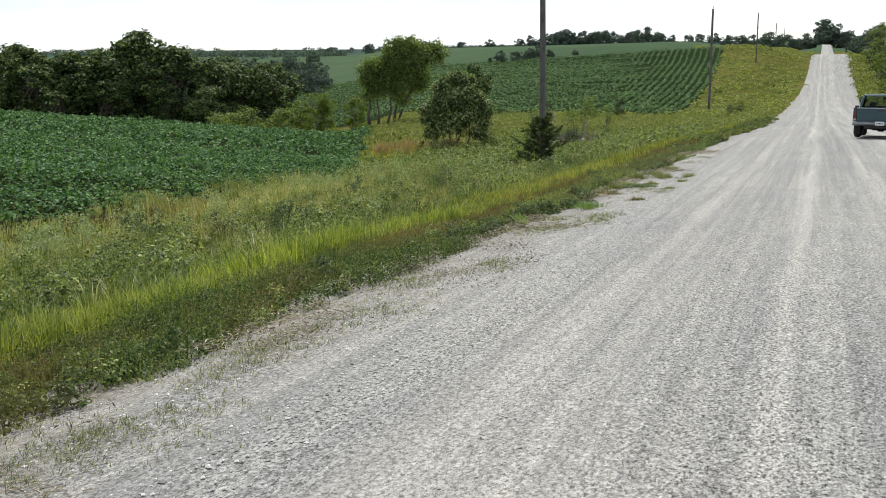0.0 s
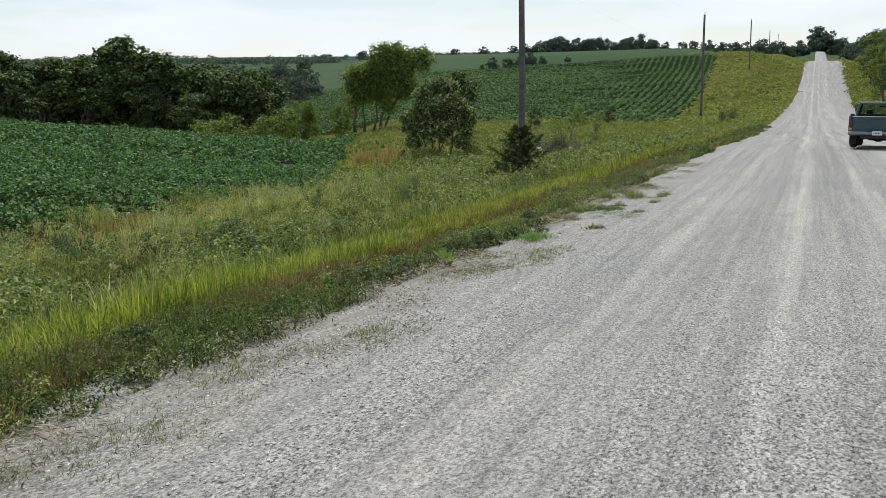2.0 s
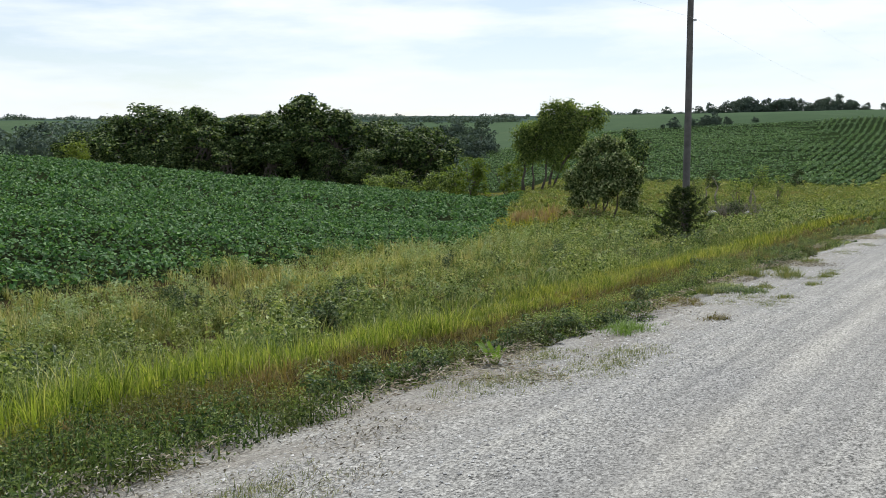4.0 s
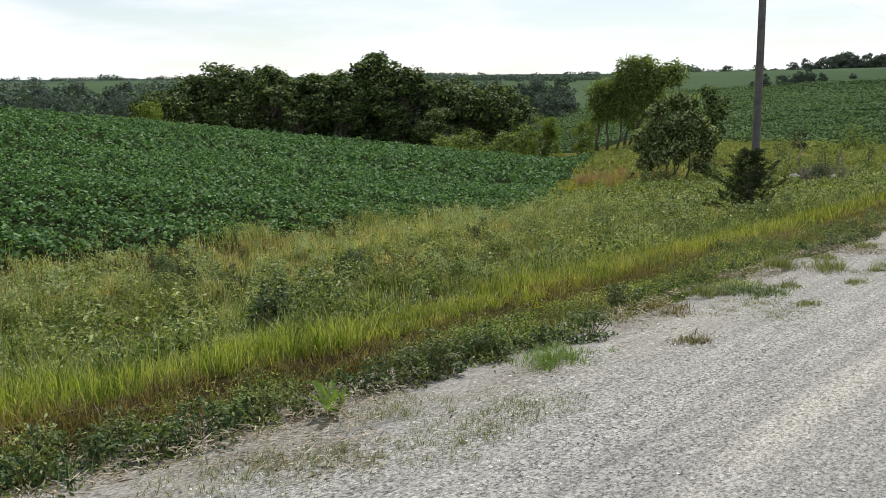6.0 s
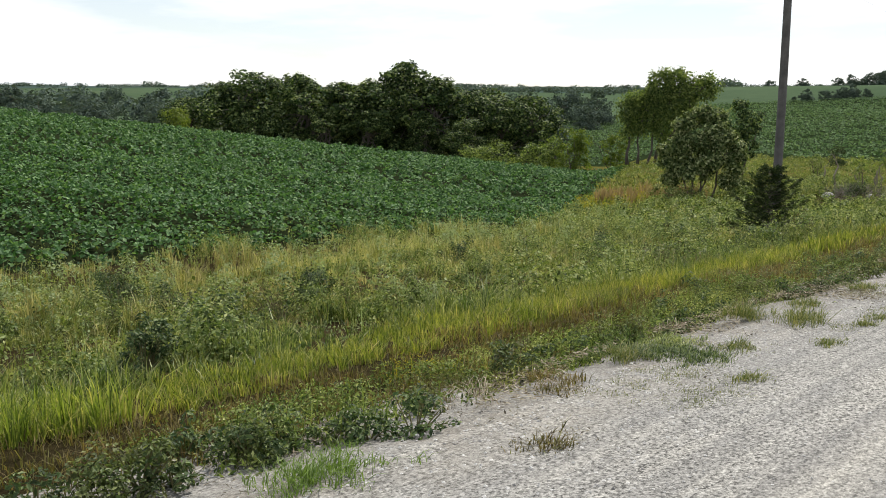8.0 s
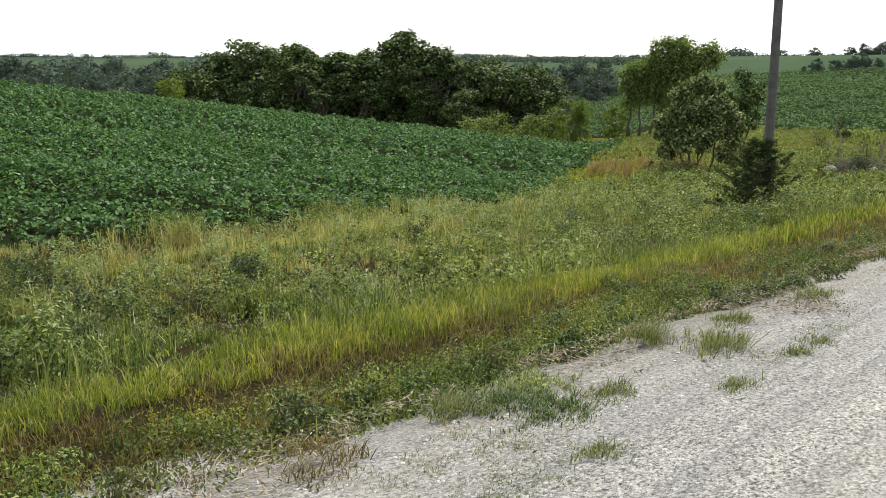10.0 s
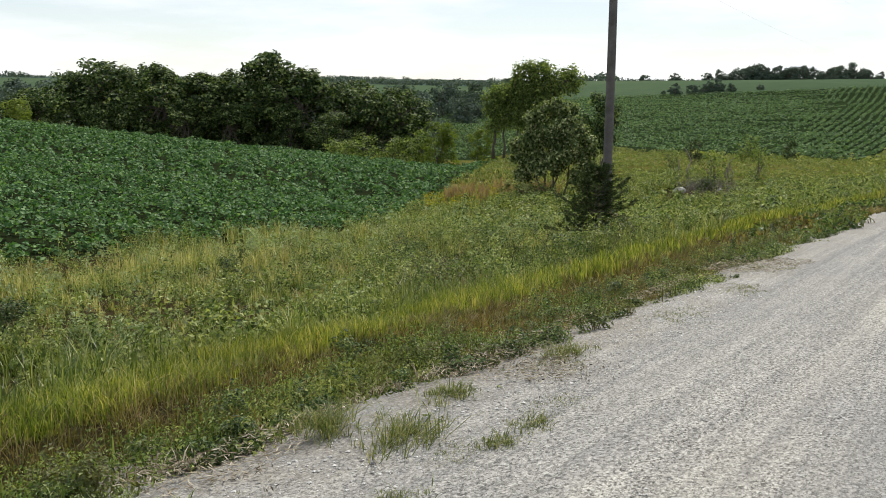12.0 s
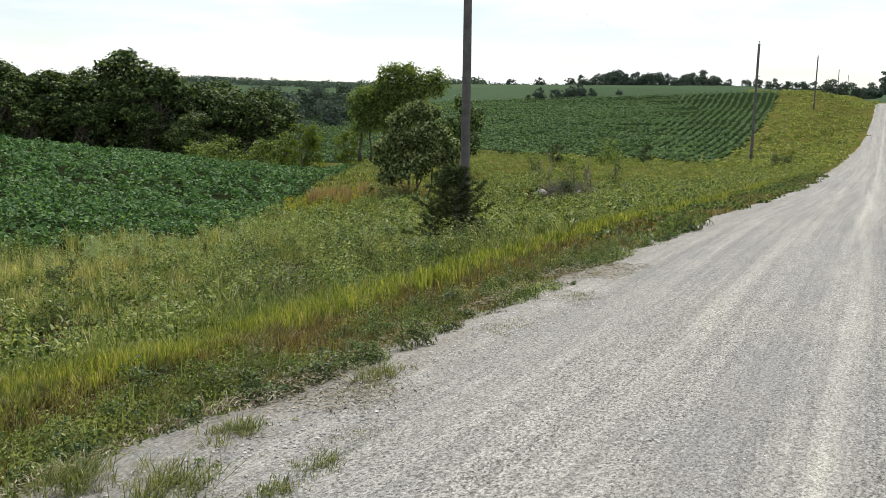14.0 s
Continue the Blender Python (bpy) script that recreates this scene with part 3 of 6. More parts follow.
def tree_parts(parent, trunks, lobes, leaf_mat, leaf_size, leaf_count, seed, trunk_r=0.12, twigs=9, shell=0.45, droop=0.0, limbs_apart=True, loose=0.85, bunch=45):
    """trunks: paths' ends from the ground; lobes: (x, y, z, rx, ry, rz) masses of foliage."""
    rng = np.random.default_rng(seed)
    lobes = np.array(lobes, float)
    wood = []
    for k, (foot, top) in enumerate(trunks):
        path = limb_path((*foot, -0.15), top, rng, 8, 0.10)
        r = trunk_r * rng.uniform(0.75, 1.1) * np.linspace(1.0, 0.28, 8)
        r[0] *= 1.45
        part("trunk", tube(path, r, 8), M_BARK, parent, "", True)
        for lo in lobes[k::len(trunks) if limbs_apart else 5]:
            start = path[int(rng.integers(3, 7))]
            limb = tube(limb_path(start, lo[:3] + rng.normal(0, 0.15, 3) * lo[3:], rng), trunk_r * np.linspace(0.42, 0.09, 6), 5)
            if limbs_apart:
                part("limb", limb, M_BARK, parent)
            else:
                wood.append(limb)
    for _ in range(twigs):
        lo = lobes[rng.integers(len(lobes))]
        d = unit(rng.normal(size=3))
        wood.append(tube(limb_path(lo[:3] - d * lo[3:] * 0.2, lo[:3] + d * lo[3:] * 0.97, rng, 5), trunk_r * np.linspace(0.14, 0.03, 5), 3))
    tagged(part("twig_growth", group_of(wood), M_BARK, parent), kind="stuff")
    # foliage: each mass breaks up into bunches of leaves, lit above and dark between
    vol = lobes[:, 3] * lobes[:, 4] * lobes[:, 5]
    share = vol ** (2 / 3) / (vol ** (2 / 3)).sum()
    at, face = [], []
    for lo, s in zip(lobes, share):
        n = int(leaf_count * s)
        bunches = max(5, min(26, n // bunch))
        d = unit(rng.normal(size=(bunches, 3)) + np.array([0, 0, 0.25]))
        centre = lo[:3] + d * lo[3:] * rng.uniform(0.55, 0.95, (bunches, 1))
        r = lo[3:] * rng.uniform(0.26, 0.50, (bunches, 1)) * (9.0 / (bunches + 3)) ** 0.25
        pick = rng.integers(0, bunches, n)
        e = unit(rng.normal(size=(n, 3)) + np.array([0, 0, 0.25]) + d[pick] * 0.5)
        deep = 1 - shell * rng.random(n) ** 2
        at.append(centre[pick] + e * r[pick] * deep[:, None] + rng.normal(0, leaf_size * loose * 0.5, (n, 3)))
        face.append(e * 0.8 + d[pick] * 0.35 + np.array([0, 0, 0.35 - droop]))
    at, face = np.concatenate(at), np.concatenate(face)
    keep = at[:, 2] > 0.12
    at, face = at[keep], face[keep]
    tagged(part("crown", facing_leaves(at, face, leaf_size * rng.uniform(0.6, 1.25, len(at)), 0.7, 0.14, 0.42, rng), leaf_mat, parent), kind="stuff")


def lobes_for(rng, height, width, low, count, squash=0.8):
    """Masses of foliage that make up a broad, uneven crown."""
    out = []
    for i in range(count):
        z = low + (height - low) * (0.16 + 0.74 * rng.random() ** 0.85)
        edge = math.sin(math.pi * min(1.0, max(0.12, (z - low * 0.6) / (height - low * 0.6) * 0.82 + 0.1)))
        a, d = rng.random() * 2 * math.pi, width / 2 * edge * rng.uniform(0.3, 0.72)
        r = width * rng.uniform(0.15, 0.25)
        out.append((d * math.cos(a), d * math.sin(a), min(z, height - r * squash), r, r, r * squash))
    out.append((0, 0, height - width * 0.2, width * 0.22, width * 0.22, width * 0.2))
    return out


def rounded_lobes(rng, height, width, count):
    """Masses for a tree that is leafy down to the ground."""
    out = [(0, 0, height * 0.62, width * 0.30, width * 0.30, height * 0.34)]
    for i in range(count):
        a, z = i * 2.4 + rng.normal(0, 0.3), height * rng.uniform(0.18, 0.74)
        d = width * (0.30 - 0.12 * max(0.0, z / height - 0.45)) * rng.uniform(0.7, 1.1)
        r = width * rng.uniform(0.16, 0.24)
        out.append((d * math.cos(a), d * math.sin(a), z, r, r, min(r, height - z) * 0.95))
    for i in range(5):
        a = i * 1.26
        out.append((width * 0.3 * math.cos(a), width * 0.3 * math.sin(a), height * 0.16, width * 0.24, width * 0.24, height * 0.2))
    return out


def woodland_tree(seed, at=(0, 0, 0), height=10.0, width=8.5, low=1.2, mat=None, count=7000, leaf=0.30, label="", group="woodland trees", trunks=1, category="tree", lobes=16, apart=True):
    rng = np.random.default_rng(seed)
    e = empty("tree", Matrix.Translation(at), label, category, group)
    feet = [((rng.normal(0, 0.35 * (trunks > 1)), rng.normal(0, 0.35 * (trunks > 1))), (rng.normal(0, width * 0.14), rng.normal(0, width * 0.14), height * rng.uniform(0.62, 0.8))) for _ in range(trunks)]
    skirt = [(width * 0.30 * math.cos(k * 1.05), width * 0.30 * math.sin(k * 1.05), height * 0.13, width * 0.2, width * 0.2, height * 0.15) for k in range(6)] if low < 0.25 else []
    tree_parts(e, feet, lobes_for(rng, height, width, low, lobes) + skirt if apart else rounded_lobes(rng, height, width, lobes), mat or M_OAK, leaf, count, seed, 0.022 * height, limbs_apart=apart, loose=0.62 if apart else 0.5)
    return e


def ground_at(x, y, sink=0.05):
    return (x, y, float(ground_z(x, y)) - sink)


# the dark wood along the creek: five grown trees, repeated at other sizes and turns
OAK_LABEL = "broad dark green woodland tree with a dense crown"
models = [woodland_tree(100 + i, (0, 0, 0), 10.0, w, 0.2, M_OAK, 8600, 0.36, OAK_LABEL, lobes=24) for i, w in enumerate((8.5, 7.4, 9.2, 8.0, 6.8))]
WOOD = [(-112, 80, 9.2), (-106, 83, 11.0), (-100, 84, 12.2), (-95, 87, 11.2), (-92, 91, 11.0), (-88, 93.5, 11.6), (-84, 96, 13.2), (-80, 97.5, 11.4),
        (-76, 100, 10.0), (-72, 101, 9.2), (-68, 101.5, 9.6), (-102, 92, 12), (-90, 100, 11), (-78, 106, 10.5), (-117, 90, 10.6), (-96, 80.5, 7.0),
        (-90, 86.5, 7.0), (-84.5, 90, 6.8), (-78, 93.0, 6.5), (-73, 95, 6.0), (-103, 78.5, 6.2)]
for i, (x, y, h) in enumerate(WOOD):
    m = Matrix.LocRotScale(ground_at(x, y), Euler((0, 0, i * 2.4)), Vector((h / 10 * (1.15 + 0.25 * ((i * 7) % 5) / 5), h / 10 * 1.2, h / 10)))
    if i < len(models):
        models[i].matrix_world = m
    else:
        o = copy_thing(models[(i * 3) % 5], Matrix())
        o.matrix_basis = m

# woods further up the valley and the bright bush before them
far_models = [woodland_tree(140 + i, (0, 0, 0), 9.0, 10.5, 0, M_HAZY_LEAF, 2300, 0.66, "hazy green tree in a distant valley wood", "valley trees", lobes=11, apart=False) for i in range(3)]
rv = np.random.default_rng(31)
FAR_WOOD = [(-167, 106, 8.4), (-185, 91, 8.6), (-206, 117, 8.6), (-199, 82, 7.4), (-215, 70, 8), (-178, 99, 7.5), (-156, 108, 8.6), (-150, 100, 7.2), (-143, 96, 7.5),
            (-190, 104, 8), (-225, 92, 9), (-240, 105, 9), (-210, 100, 9), (-172, 84, 6.5), (-162, 92, 7), (-183, 120, 9), (-235, 60, 9), (-215, 50, 8), (-228, 78, 9),
            (-97, 142, 9.5), (-126, 195, 8.6), (-127, 207, 8.2), (-117, 196, 7.2), (-135, 190, 8), (-108, 160, 8), (-92, 128, 8), (-86, 120, 7.5), (-104, 130, 9),
            (-118, 140, 9), (-110, 180, 5.5), (-142, 205, 7)]
for i, (x, y, h) in enumerate(FAR_WOOD):
    m = Matrix.LocRotScale(ground_at(x, y), Euler((0, 0, i * 1.7)), Vector((h / 9 * rv.uniform(0.9, 1.3), h / 9 * rv.uniform(0.9, 1.3), h / 9)))
    if i < 3:
        far_models[i].matrix_world = m
    else:
        copy_thing(far_models[i % 3], Matrix()).matrix_basis = m


def shrub(name, x, y, height, width, mat, count, leaf, seed, label, category="shrub", lobes=7, low=0.15, stems=4, group=""):
    rng = np.random.default_rng(seed)
    e = empty(name, Matrix.Translation(ground_at(x, y)), label, category, group)
    feet = [((rng.normal(0, 0.12 * width), rng.normal(0, 0.12 * width)), (rng.normal(0, width * 0.24), rng.normal(0, width * 0.24), height * rng.uniform(0.55, 0.85))) for _ in range(stems)]
    skirt = [(width * 0.27 * math.cos(k * 1.5), width * 0.27 * math.sin(k * 1.5), height * 0.2, width * 0.22, width * 0.22, height * 0.22) for k in range(4)] if low < 0.5 else []
    tree_parts(e, feet, lobes_for(rng, height, width, low, lobes, 0.85) + skirt, mat, leaf, count, seed, 0.012 * height + 0.008, 12, 0.6)
    return e


shrub("yellow_bush", -96.0, 69.0, 5.5, 5.5, M_YELLOW_BUSH, 2200, 0.3, 41, "rounded yellow-green bush at the wood's edge", lobes=8)
BRUSH = "tangled green brush at the end of the creek wood"
shrub("brush", -62.5, 88, 2.6, 6.0, M_WILLOW, 1800, 0.26, 42, BRUSH, group="creek brush")
shrub("brush", -58.5, 88.5, 2.8, 5.5, M_WILLOW, 1700, 0.26, 43, BRUSH, group="creek brush")
shrub("brush", -67.0, 89.5, 2.4, 6.0, M_WILLOW, 1500, 0.26, 44, BRUSH, group="creek brush")
shrub("light_bush", -54.5, 91.5, 4.9, 5.0, M_LIGHT_BUSH, 3000, 0.26, 45, "light green bush with an open top beside the creek", lobes=9)
shrub("light_bush", -58.0, 93.0, 4.3, 4.0, M_WILLOW, 2000, 0.26, 46, "mid-green bush beside the creek", lobes=7)
shrub("light_bush", -52.0, 96.0, 4.2, 3.8, M_LIGHT_BUSH, 1600, 0.26, 47, "light green bush with an open top beside the creek", lobes=7)

# the tall pair with leaning trunks
tall = empty("tree", Matrix.Translation(ground_at(-45.5, 92.5)), "tall willow-like tree with slim leaning trunks and open crown", "tree")
tree_parts(tall, [((-3.0, 0.2), (-2.9, 0.4, 6.2)), ((-2.0, 0.6), (-1.7, 0.3, 6.6)), ((-0.5, -0.2), (0.5, 0.1, 9.4)), ((0.1, 0.4), (3.0, 0.0, 8.8)), ((0.7, -0.4), (5.8, 0.3, 8.8))],
           [(0.27, 0.0, 8.4, 0.99, 0.99, 0.95), (1.08, 0.2, 8.84, 1.1, 1.1, 0.73), (0.9, -0.2, 7.51, 1.43, 1.32, 1.16), (2.34, 0.2, 8.22, 1.1, 1.1, 0.95), (3.06, 0.0, 8.84, 0.88, 0.99, 0.73), (2.97, 0.1, 7.34, 1.32, 1.21, 1.05),
            (0.09, 0.3, 6.36, 1.26, 1.26, 1.33), (1.8, 0.2, 6.18, 1.64, 1.52, 1.33), (3.42, 0.2, 6.01, 1.39, 1.39, 1.21), (0.72, -0.1, 5.04, 1.14, 1.14, 1.21), (2.34, 0.0, 4.59, 1.64, 1.52, 1.33), (3.69, 0.2, 4.59, 1.26, 1.26, 1.21),
            (-1.98, 0.2, 6.71, 1.34, 1.34, 0.85), (-2.7, 0.0, 5.74, 1.34, 1.19, 1.13), (-1.35, 0.1, 5.83, 1.19, 1.19, 1.13), (-3.15, 0.1, 4.59, 0.89, 1.04, 0.99), (-1.8, 0.2, 4.59, 1.04, 1.19, 1.13), (-0.54, 0.0, 7.07, 1.04, 1.04, 0.99), (-2.61, 0.0, 3.71, 0.74, 0.89, 0.72),
            (4.68, 0.2, 8.13, 0.88, 0.88, 0.63), (5.58, 0.1, 8.48, 0.77, 0.88, 0.63), (6.21, 0.2, 7.87, 0.66, 0.77, 0.53), (5.04, 0.0, 7.15, 0.99, 0.88, 0.63), (6.21, 0.1, 7.07, 0.55, 0.55, 0.42), (1.26, 0.4, 3.18, 1.26, 1.26, 1.09), (-2.9, 0.1, 2.9, 0.8, 0.8, 0.7), (-1.3, 0.1, 3.4, 0.8, 0.8, 0.8), (0.1, 0.2, 3.9, 0.9, 0.9, 0.9)],
           M_WILLOW, 0.25, 22000, 51, 0.15, 40, 0.8, 0.05, loose=1.9, bunch=30)

# the round tree in front of it, dark behind, pale leaves above
rt = empty("tree", Matrix.Translation(ground_at(-24.4, 59.6)), "small round tree with glossy grey-green leaves and twin dark trunks", "tree")
tree_parts(rt, [((-0.25, 0.1), (-0.9, 0.2, 4.0)), ((0.30, -0.05), (0.9, 0.0, 4.2)), ((0.05, 0.25), (0.1, 0.3, 4.6)), ((0.75, 0.1), (1.7, 0.1, 3.2)), ((-0.6, 0.2), (-1.7, 0.1, 3.0))],
           [(-1.5, 0.2, 3.3, 0.67, 0.76, 0.68), (-0.4, 0.1, 4.9, 0.67, 0.67, 0.52), (1.5, 0, 3.7, 0.67, 0.76, 0.64), (-0.8, -0.7, 2.3, 0.76, 0.67, 0.64), (0.9, -0.6, 2.4, 0.76, 0.67, 0.64), (0.1, 0.8, 3.2, 1, 0.84, 0.96),
            (-2, 0.3, 2.1, 0.67, 0.67, 0.6), (2.15, 0.2, 2.4, 0.63, 0.67, 0.64), (0.9, 0.3, 5, 0.59, 0.59, 0.48), (-1.2, 0, 4.4, 0.59, 0.67, 0.48), (0.1, -0.7, 1.8, 0.92, 0.67, 0.48), (1.9, 0.1, 1.4, 0.59, 0.59, 0.48), (-1.8, 0, 1.3, 0.59, 0.59, 0.48),
            (0.3, -0.6, 3.6, 0.76, 0.59, 0.64), (-0.6, -0.4, 3.4, 0.67, 0.59, 0.56), (1, -0.2, 4.2, 0.59, 0.59, 0.48), (2.4, 0, 3.2, 0.42, 0.42, 0.4), (-2.3, 0.1, 3, 0.42, 0.42, 0.4), (0.2, 0.2, 5.3, 0.42, 0.42, 0.36)],
           M_MULBERRY, 0.19, 19000, 52, 0.07, 60, 0.6, loose=1.2, bunch=30)
shrub("tree", -29.3, 76.0, 5.9, 3.9, M_OAK, 4200, 0.22, 53, "slim dark green tree behind the round one", "tree", 9, 1.0, 2)


def cedar(x, y, height, width, seed):
    """A young cedar: rising boughs in ragged tiers, feathery with side sprays, and a pointed leader."""
    rng = np.random.default_rng(seed)
    e = empty("cedar", Matrix.Translation(ground_at(x, y)), "young bushy red cedar with dark needles beside the pole", "cedar")
    part("trunk", tube([(0, 0, -0.1), (0.02, 0, height * 0.5), (0.05, 0.03, height)], [0.07, 0.045, 0.01], 7), M_BARK, e)
    twigs, at, along = [], [], []
    boughs = 78
    for i in range(boughs):
        u = (i + rng.random()) / boughs
        z = height * (0.05 + 0.85 * u)
        reach = width / 2 * (1 - u) ** 0.85 * rng.uniform(0.45, 1.15) + 0.10
        th = i * 2.399 + rng.normal(0, 0.4)
        flat = np.array([math.cos(th), math.sin(th), 0.0])
        w = np.linspace(0, 1, 7)[:, None]
        rise = rng.uniform(0.10, 0.35) + 0.5 * u
        path = np.array([(0, 0, z)]) + flat * w * reach + np.array([0, 0, 1.0]) * reach * (rise * w ** 2 - 0.10 * w * (1 - u)) + rng.normal(0, 0.012, (7, 3))
        twigs.append(tube(path, np.linspace(0.018, 0.004, 7), 4))
        side = np.array([-flat[1], flat[0], 0.0])
        for k in range(int(7 + 13 * reach)):
            f = rng.uniform(0.22, 1.0)
            p = path[min(5, int(f * 6))] * (1 - (f * 6) % 1) + path[min(6, int(f * 6) + 1)] * ((f * 6) % 1)
            d = unit(flat * rng.uniform(0.5, 1.1) + side * rng.normal(0, 0.75) + np.array([0, 0, rng.uniform(-0.1, 0.55)]))
            L = rng.uniform(0.10, 0.27) * (1.25 - 0.6 * f)
            n = int(9 + 50 * L)
            q = rng.random(n)[:, None]
            at.append(p + d * L * q + rng.normal(0, 0.020, (n, 3)))
            along.append(d + rng.normal(0, 0.42, (n, 3)))
    tagged(part("twig_growth", group_of(twigs), M_BARK, e), kind="stuff")
    at, along = np.concatenate(at), np.concatenate(along)
    tagged(part("foliage", leaves(at, along, rng.uniform(0.05, 0.11, len(at)), 0.32, 0.1, rng), M_CEDAR, e, "dark scaly needle sprays"), kind="stuff")


cedar(-11.75, 38.6, 2.6, 3.3, 61)

# scattered bushes in the grass and by the poles
shrub("cedar_shrub", -27.2, 92.4, 2.1, 1.7, M_CEDAR, 900, 0.16, 62, "small dark upright cedar shrub in the grass", lobes=6)
shrub("cedar_shrub", -21.3, 102.5, 2.0, 1.9, M_CEDAR, 800, 0.18, 63, "small round dark shrub in the grass", lobes=6)
shrub("shrub", -23.9, 78.0, 2.0, 1.5, M_WEED_GREEN, 700, 0.14, 64, "thin green sapling shrub in the grass", lobes=6)
shrub("shrub", -24.5, 99.5, 2.4, 3.0, M_WILLOW, 1000, 0.18, 65, "loose light green shrub in the grass", lobes=8)
shrub("shrub", -9.3, 108.5, 1.3, 3.6, M_WEED_DARK, 1100, 0.17, 66, "low dark green shrub beside the pole", lobes=9)
shrub("shrub", -13.6, 42.5, 1.9, 2.0, M_WILLOW, 900, 0.12, 67, "loose green shrub behind the cedar", lobes=7)
shrub("shrub", -24.8, 57.4, 1.1, 3.4, M_WEED_GREEN, 1200, 0.14, 68, "low green growth under the round tree", lobes=9)
shrub("shrub", -22.0, 60.5, 1.3, 2.2, M_WEED_GREEN, 800, 0.14, 69, "low green growth beside the round tree", lobes=7)

# right of the road: trees and brush along the fence line
RIGHT_TREES = [(10.2, 145, 11.0, 7.0), (10.0, 162, 9.5, 6.5), (10.0, 182, 9.0, 6.5), (10.2, 205, 8.0, 6.5), (10.8, 232, 7.0, 6.5), (12.5, 128, 10.5, 7.5), (13.0, 110, 10.0, 7.0), (14, 258, 8, 8)]
side_models = [woodland_tree(170 + i, (0, 0, 0), 9.0, 6.6, 0.3, M_WILLOW if i else M_OAK, 4200, 0.26, "leafy green roadside tree grown to the ground", "roadside trees", lobes=14) for i in range(2)]
for i, (x, y, h, w) in enumerate(RIGHT_TREES):
    m = Matrix.LocRotScale(ground_at(x, y), Euler((0, 0, i * 2.1)), Vector((w / 6.6, w / 6.6, h / 9)))
    if i < 2:
        side_models[i].matrix_world = m
    else:
        copy_thing(side_models[i % 2], Matrix()).matrix_basis = m

# hill-top groves and the trees at the end of the road
GROVE = [(-152, 491, 7.0), (-143, 494, 7.6), (-131, 487, 9.4), (-121, 490, 9), (-109, 483, 8.2), (-97, 485, 6.5), (-87, 477, 9.6), (-79, 478, 6.5), (-92, 480, 7), (-103, 488, 8), (-115, 486, 7.8), (-137, 492, 8.5),
         (-72, 476, 5), (-64, 480, 4.5), (-160, 495, 5), (-180, 500, 5.5), (-200, 505, 4.5), (3.5, 655, 17.0), (-8, 650, 11.0), (14, 652, 11), (-17, 648, 8), (12, 335, 9.4), (15, 300, 7.8), (18, 320, 9), (22, 350, 10),
         (-17, 438, 6.5), (-23, 442, 7.5), (-30, 446, 7.0), (-36, 448, 6.0), (-43, 455, 5.0), (-50, 462, 5.6), (-57, 468, 4.6), (-12, 436, 5.0), (-250, 520, 6), (-275, 530, 7), (-300, 520, 6)]
HEDGE = [(-78, 224.5, 3.0), (-74.4, 226.5, 2.3), (-72, 228, 2.2), (-70.3, 230.5, 3.4), (-68.6, 229, 2.2), (-66.4, 231, 2.0), (-60.5, 234.5, 1.4), (-80.5, 223.5, 1.1)]
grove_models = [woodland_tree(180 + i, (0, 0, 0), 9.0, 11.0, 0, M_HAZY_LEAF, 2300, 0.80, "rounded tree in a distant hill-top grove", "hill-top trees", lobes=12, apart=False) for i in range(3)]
GROVE += [(x + rv.uniform(-5, 5), y + rv.uniform(-6, 12), h * rv.uniform(0.6, 0.9)) for x, y, h in GROVE[:12] + GROVE[17:20]]
for i, (x, y, h) in enumerate(GROVE + HEDGE):
    m = Matrix.LocRotScale(ground_at(x, y), Euler((0, 0, i * 1.3)), Vector((h / 9 * rv.uniform(0.9, 1.2), h / 9 * rv.uniform(0.9, 1.2), h / 9)))
    if i < 3:
        grove_models[i].matrix_world = m
    else:
        copy_thing(grove_models[i % 3], Matrix()).matrix_basis = m

# uncountable woods on the horizon
rh = np.random.default_rng(33)
hx, hy, hs = [], [], []
for dist, n, a0, a1 in ((560, 130, -42, -14), (760, 240, -60, -2), (950, 320, -88, 6), (1300, 420, -95, 8), (330, 90, -85, -44), (430, 130, -92, -46), (280, 70, -92, -60)):
    a = np.radians(rh.uniform(a0, a1, n))
    clump = wander(np.degrees(a), a * 0 + dist, 3.0, 21)
    k = clump > np.where(np.degrees(a) > -26, 0.2, -0.3)
    d = dist * (1 + 0.06 * rh.normal(size=n))
    hx.append((d * np.sin(a))[k])
    hy.append((8 + d * np.cos(a))[k])
    hs.append((rh.uniform(3.6, 6.4, n) * (0.75 + 0.3 * clump))[k])
hx, hy, hs = np.concatenate(hx), np.concatenate(hy), np.concatenate(hs)
n_each = 64
c = np.stack([hx, hy, ground_z(hx, hy) + hs * 0.45], 1)
d = unit(rh.normal(size=(len(hx), n_each, 3))) * rh.uniform(0.55, 1.05, (len(hx), n_each, 1))
at = (c[:, None] + d * (hs[:, None, None] * np.array([1.0, 1.0, 0.50]))).reshape(-1, 3)
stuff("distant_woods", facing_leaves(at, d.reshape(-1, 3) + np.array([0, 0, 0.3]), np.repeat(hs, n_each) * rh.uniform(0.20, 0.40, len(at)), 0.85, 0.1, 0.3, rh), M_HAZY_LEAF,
      "haze-tinted blue-green belts of woodland along the skyline", "woods")

# ---- bean fields ----


